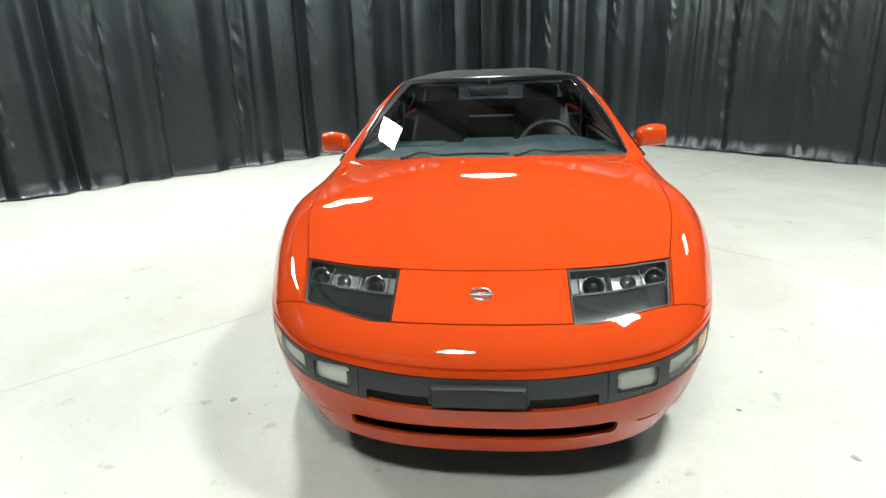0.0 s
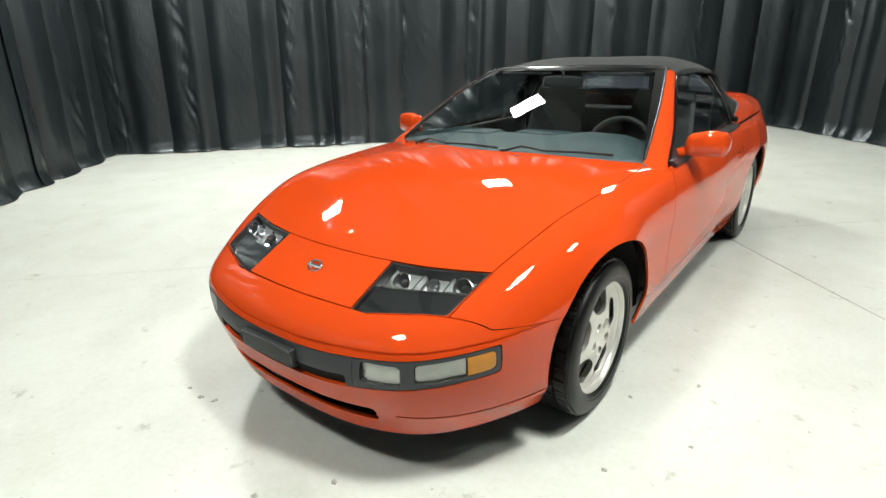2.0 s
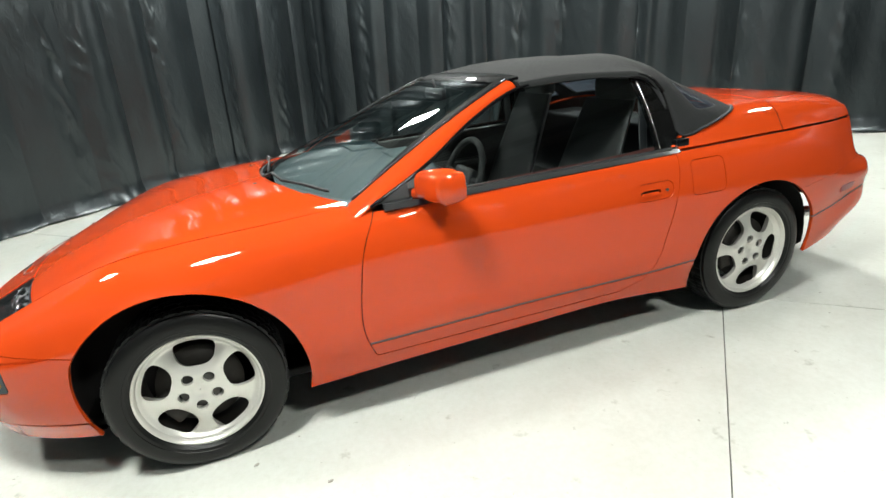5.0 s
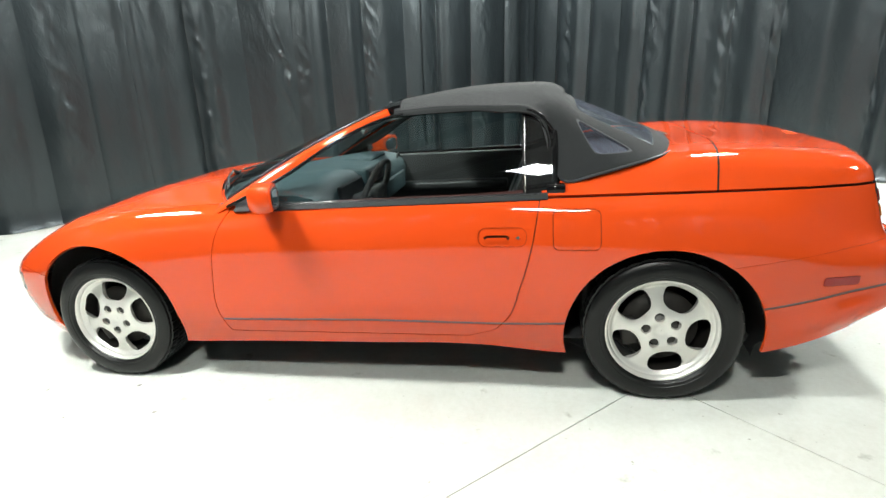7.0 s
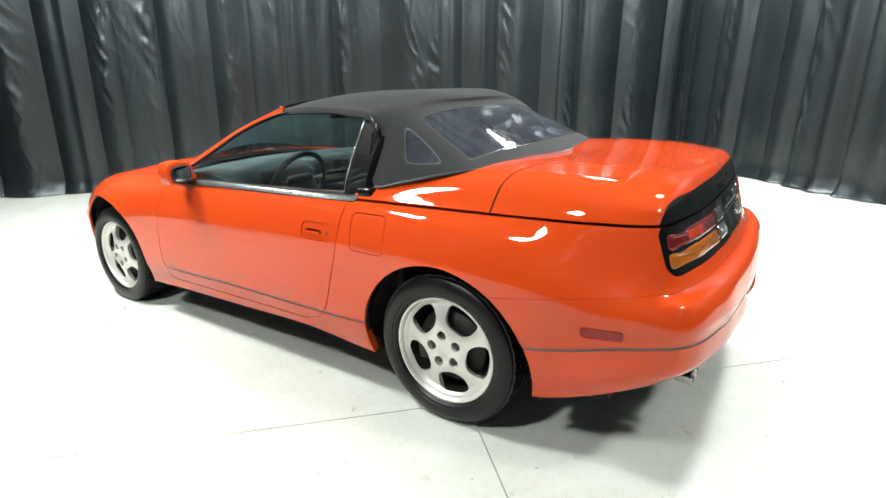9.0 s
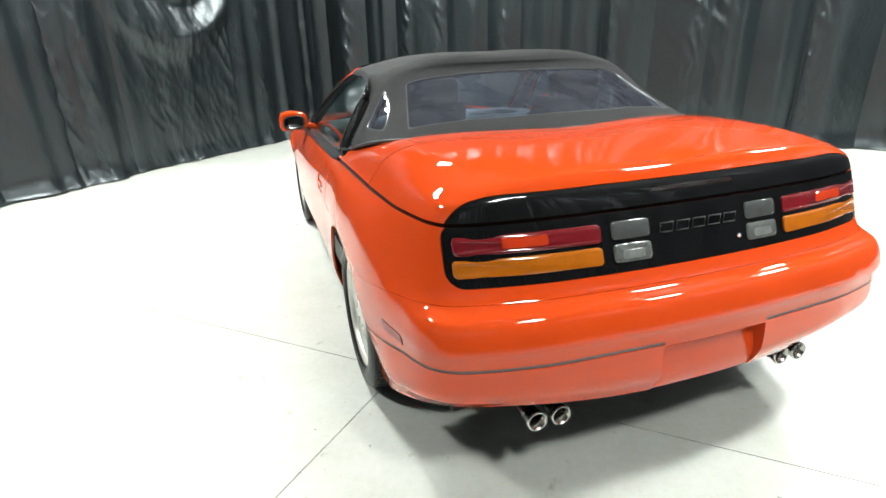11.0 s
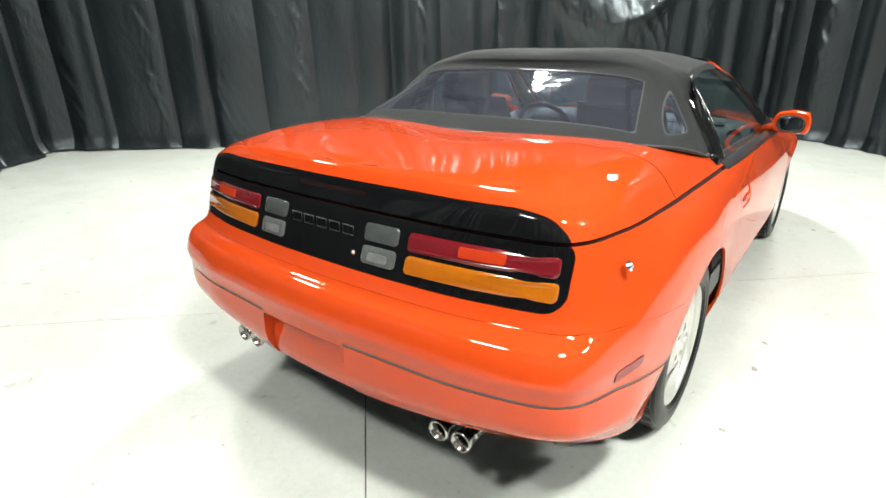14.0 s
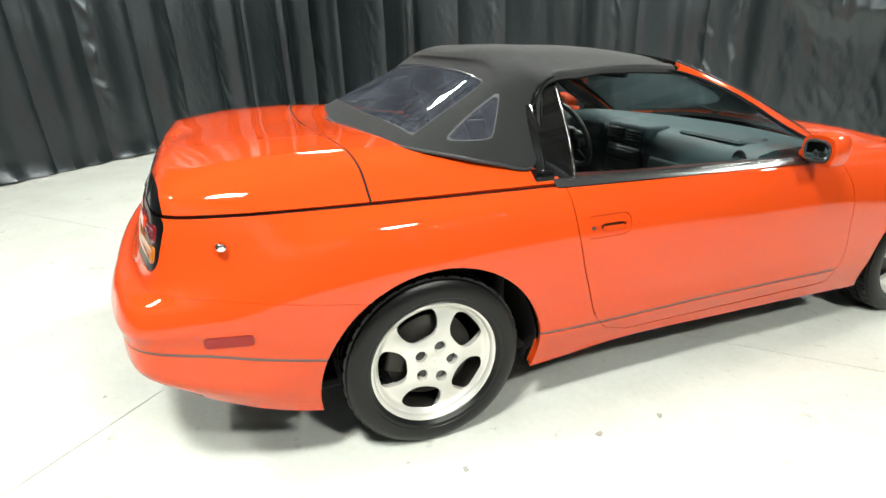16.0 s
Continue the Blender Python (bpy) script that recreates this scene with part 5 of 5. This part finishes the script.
# wipers
def wiper(p0, p1, p2):
    w = part("wiper", tube_bm([p0, tuple(np.array(p0) * .55 + np.array(p1) * .45 + (0, 0, .022)), p1], [.010, .008, .006], 8, flat=.7), BLACK_TRIM, car, "black wiper arm and blade")
    a, b = np.array(p1), np.array(p2)
    mid_p = (a + b) / 2
    part("blade", tube_bm([tuple(a), tuple(mid_p + (0, 0, .004)), tuple(b)], .006, 6), BLACK_TRIM, w)
    part("cap", box_bm(p0[0] - .014, p0[0] + .014, p0[1] - .015, p0[1] + .015, p0[2] - .012, p0[2] + .010, .006), BLACK_TRIM, w)
    return w


wiper((-.40, -.81, .875), (-.22, -.818, .888), (.10, -.840, .893))
wiper((.14, -.855, .885), (.32, -.80, .890), (.575, -.655, .872))


# door mirrors
def mirror(sx):
    rings = []
    wide = line([0, .08, .3, .8, .94, 1.0], [.026, .046, .056, .057, .050, .026])
    for k in range(19):
        u = k / 18
        x = .790 + .170 * u
        r = float(wide(u))
        cy = -.322 + .055 * u
        cz = .886 + .010 * math.sin(u * 2.6)
        ring = []
        for j in range(28):
            a = 2 * math.pi * j / 28
            c_, s_ = math.copysign(abs(math.cos(a)) ** .6, math.cos(a)), math.copysign(abs(math.sin(a)) ** .6, math.sin(a))
            ring.append((sx * x, cy + min(r * (.72 if c_ > 0 else 1.35) * c_, .024), cz + r * .92 * s_ * (1 - .12 * c_)))
        rings.append(ring)
    m = part("door_mirror", loft_bm(rings, closed=True, cap=True), PAINT, car, "red door mirror on a short stalk", auto=60)
    part("stalk", tube_bm([(sx * .762, -.37, .848), (sx * .79, -.34, .860), (sx * .825, -.31, .868)], [.030, .026, .022], 14, flat=.8), PAINT, m)
    pts = [(sx * (.876 + .060 * math.copysign(abs(math.cos(a)) ** .7, math.cos(a))), -.297 + .055 * (.086 + .060 * math.cos(a)) / .170, .887 + .038 * math.copysign(abs(math.sin(a)) ** .7, math.sin(a))) for a in [2 * math.pi * k / 36 for k in range(36)]]
    bm = bmesh.new()
    vs = [bm.verts.new(p) for p in pts]
    f = bm.faces.new(vs)
    ex = bmesh.ops.extrude_face_region(bm, geom=[f])
    for v in [g for g in ex["geom"] if isinstance(g, bmesh.types.BMVert)]:
        v.co.y += .003
    bmesh.ops.recalc_face_normals(bm, faces=list(bm.faces))
    part("mirror_glass", bm, MIRROR, m, "dark reflecting mirror glass", smooth=False)
    part("bezel", tube_bm([(p[0], p[1] + .0015, p[2]) for p in pts], .005, 6, closed=True), BLACK_TRIM, m)


mirror(1)
mirror(-1)

# ---------------------------------------------------------------- cabin
cab = part("cabin_tub", box_bm(-.735, .735, -.66, 1.10, .225, .245, .0), CARPET, car, "dark carpeted cabin floor")
for sx in (-1, 1):
    d = part("door_card", box_bm(sx * .72 - .02, sx * .72 + .02, -.60, .78, .26, .835, .012), LEATHER, car, "dark door trim panel")
    part("armrest", box_bm(sx * .67 - .045, sx * .67 + .045, -.15, .55, .60, .655, .02), LEATHER, d)
part("bulkhead", box_bm(-.735, .735, .93, .97, .24, .90, .02), CARPET, car)
part("parcel_shelf", box_bm(-.70, .70, .95, 1.27, .86, .885, .01), CARPET, car)
part("firewall", box_bm(-.70, .70, -.70, -.66, .24, .80, .0), CARPET, car)
rows = []
for x in np.linspace(-.71, .71, 41):
    hump = math.exp(-((x - .36) / .20) ** 4) * .050
    crown = .012 * (1 - (x / .71) ** 2)
    f = -.66 - .16 * (1 - (x / .71) ** 2)
    rows.append([(x, f, .828 + crown), (x, f + .14, .850 + crown), (x, -.40, .862 + crown + hump * .3), (x, -.27, .860 + crown + hump * .6), (x, -.19, .843 + crown + hump * .8),
                 (x, -.148, .806 + crown + hump * .7), (x, -.128, .755), (x, -.15, .66), (x, -.22, .58), (x, -.40, .55), (x, f + .02, .55)])
dash = part("dashboard", loft_bm(rows, closed=True, cap=True), DASH, car, "teal-grey moulded dashboard", auto=65)
part("instrument_face", box_bm(.20, .52, -.150, -.128, .745, .855, .012), BLACK_TRIM, dash, "dark instrument panel")
part("centre_stack", box_bm(-.13, .13, -.26, -.105, .50, .775, .03, 3), BLACK_TRIM, dash, "dark centre stack")
for zz in (.62, .68, .735):
    part("control_row", box_bm(-.095, .095, -.110, -.098, zz - .017, zz + .017, .005), HOUSING, dash)
part("vent_hood", box_bm(-.15, .15, -.28, -.118, .780, .880, .028, 4), DASH, dash)
for cx in (-.071, .071):
    vent = part("air_vent", box_bm(cx - .060, cx + .060, -.126, -.112, .796, .858, .008), HOUSING, dash, "black air vent")
    for k in range(4):
        zz = .807 + .0135 * k
        part("slat", box_bm(cx - .052, cx + .052, -.114, -.108, zz - .002, zz + .002), BLACK_TRIM, vent)
part("airbag_cover", box_bm(-.58, -.24, -.40, -.225, .850, .8785, .022, 4), DASH, dash, "smooth cover over the airbag")
part("side_vent", lathe_bm([(0, .001), (0, .030), (.008, .036), (.010, .030), (.002, .026)], 24), HOUSING, dash).matrix_basis = Matrix.Translation((-.645, -.168, .822)) @ Euler((0, 0, radians(90))).to_matrix().to_4x4()
part("glovebox", box_bm(-.62, -.18, -.150, -.118, .64, .75, .015), DASH, dash)
part("console", box_bm(-.11, .11, -.30, .62, .25, .50, .03), LEATHER, car, "dark centre console with gear lever")
part("gear_lever", tube_bm([(0, .02, .49), (0, .01, .57), (0, .0, .60)], [.03, .012, .024], 12), LEATHER, car)
# steering wheel
sw_root = Matrix.Translation((.36, -.03, .775)) @ Euler((radians(66), 0, 0)).to_matrix().to_4x4()
ring_bm = tube_bm([(.182 * math.cos(a), .182 * math.sin(a), 0) for a in [2 * math.pi * k / 48 for k in range(48)]], .0145, 10, closed=True)
steer = part("steering_wheel", ring_bm, LEATHER, car, "dark four-spoke steering wheel")
steer.matrix_basis = sw_root
part("boss", box_bm(-.085, .085, -.075, .06, -.035, .012, .02), LEATHER, steer)
for a in (8, 172, 232, 308):
    c, s_ = math.cos(radians(a)), math.sin(radians(a))
    part("spoke", tube_bm([(.06 * c, .05 * s_, -.012), (.178 * c, .178 * s_, -.002)], .014, 8, flat=.5), LEATHER, steer)
part("column", tube_bm([(.36, -.05, .765), (.36, -.25, .70)], .045, 14), BLACK_TRIM, car)


def seat(cx):
    s = part("seat", box_bm(cx - .25, cx + .25, .08, .60, .36, .50, .06, 4), LEATHER, car, "dark leather bucket seat")
    rows = []
    for k in range(13):
        u = k / 12
        y = .53 + .26 * u
        z = .42 + .62 * u
        w = .235 - .055 * u ** 2
        th = .10 - .035 * u
        rows.append([(cx + w * math.cos(a), y + th * .55 * math.sin(a) + (.03 * abs(math.cos(a)) ** 4 * -1), z) for a in [2 * math.pi * j / 24 for j in range(24)]])
    part("backrest", loft_bm(rows, closed=True, cap=True), LEATHER, s, auto=60)
    part("headrest", box_bm(cx - .125, cx + .125, .755, .845, 1.025, 1.145, .04, 4), LEATHER, s)
    for dx in (-.05, .05):
        part("post", tube_bm([(cx + dx, .79, .98), (cx + dx, .80, 1.06)], .008, 8), CHROME, s)
    for sx in (-1, 1):
        part("bolster", tube_bm([(cx + sx * .215, .12, .50), (cx + sx * .22, .50, .515)], .045, 12), LEATHER, s)


seat(.36)
seat(-.36)
part("rear_view_mirror", box_bm(-.115, .115, -.005, .025, 1.105, 1.160, .012, 3), BLACK_TRIM, car, "black inside mirror")
part("mirror_stem", tube_bm([(0, .01, 1.15), (0, .0, 1.20)], .008, 8), BLACK_TRIM, car)
for sx in (-1, 1):
    part("sun_visor", box_bm(sx * .26 - .17, sx * .26 + .17, .045, .20, 1.165, 1.180, .006), CARPET, car)
    part("seat_belt", tube_bm([(sx * .645, .72, 1.05), (sx * .66, .74, .60), (sx * .64, .62, .30)], .022, 8, flat=.12), BLACK_TRIM, car)
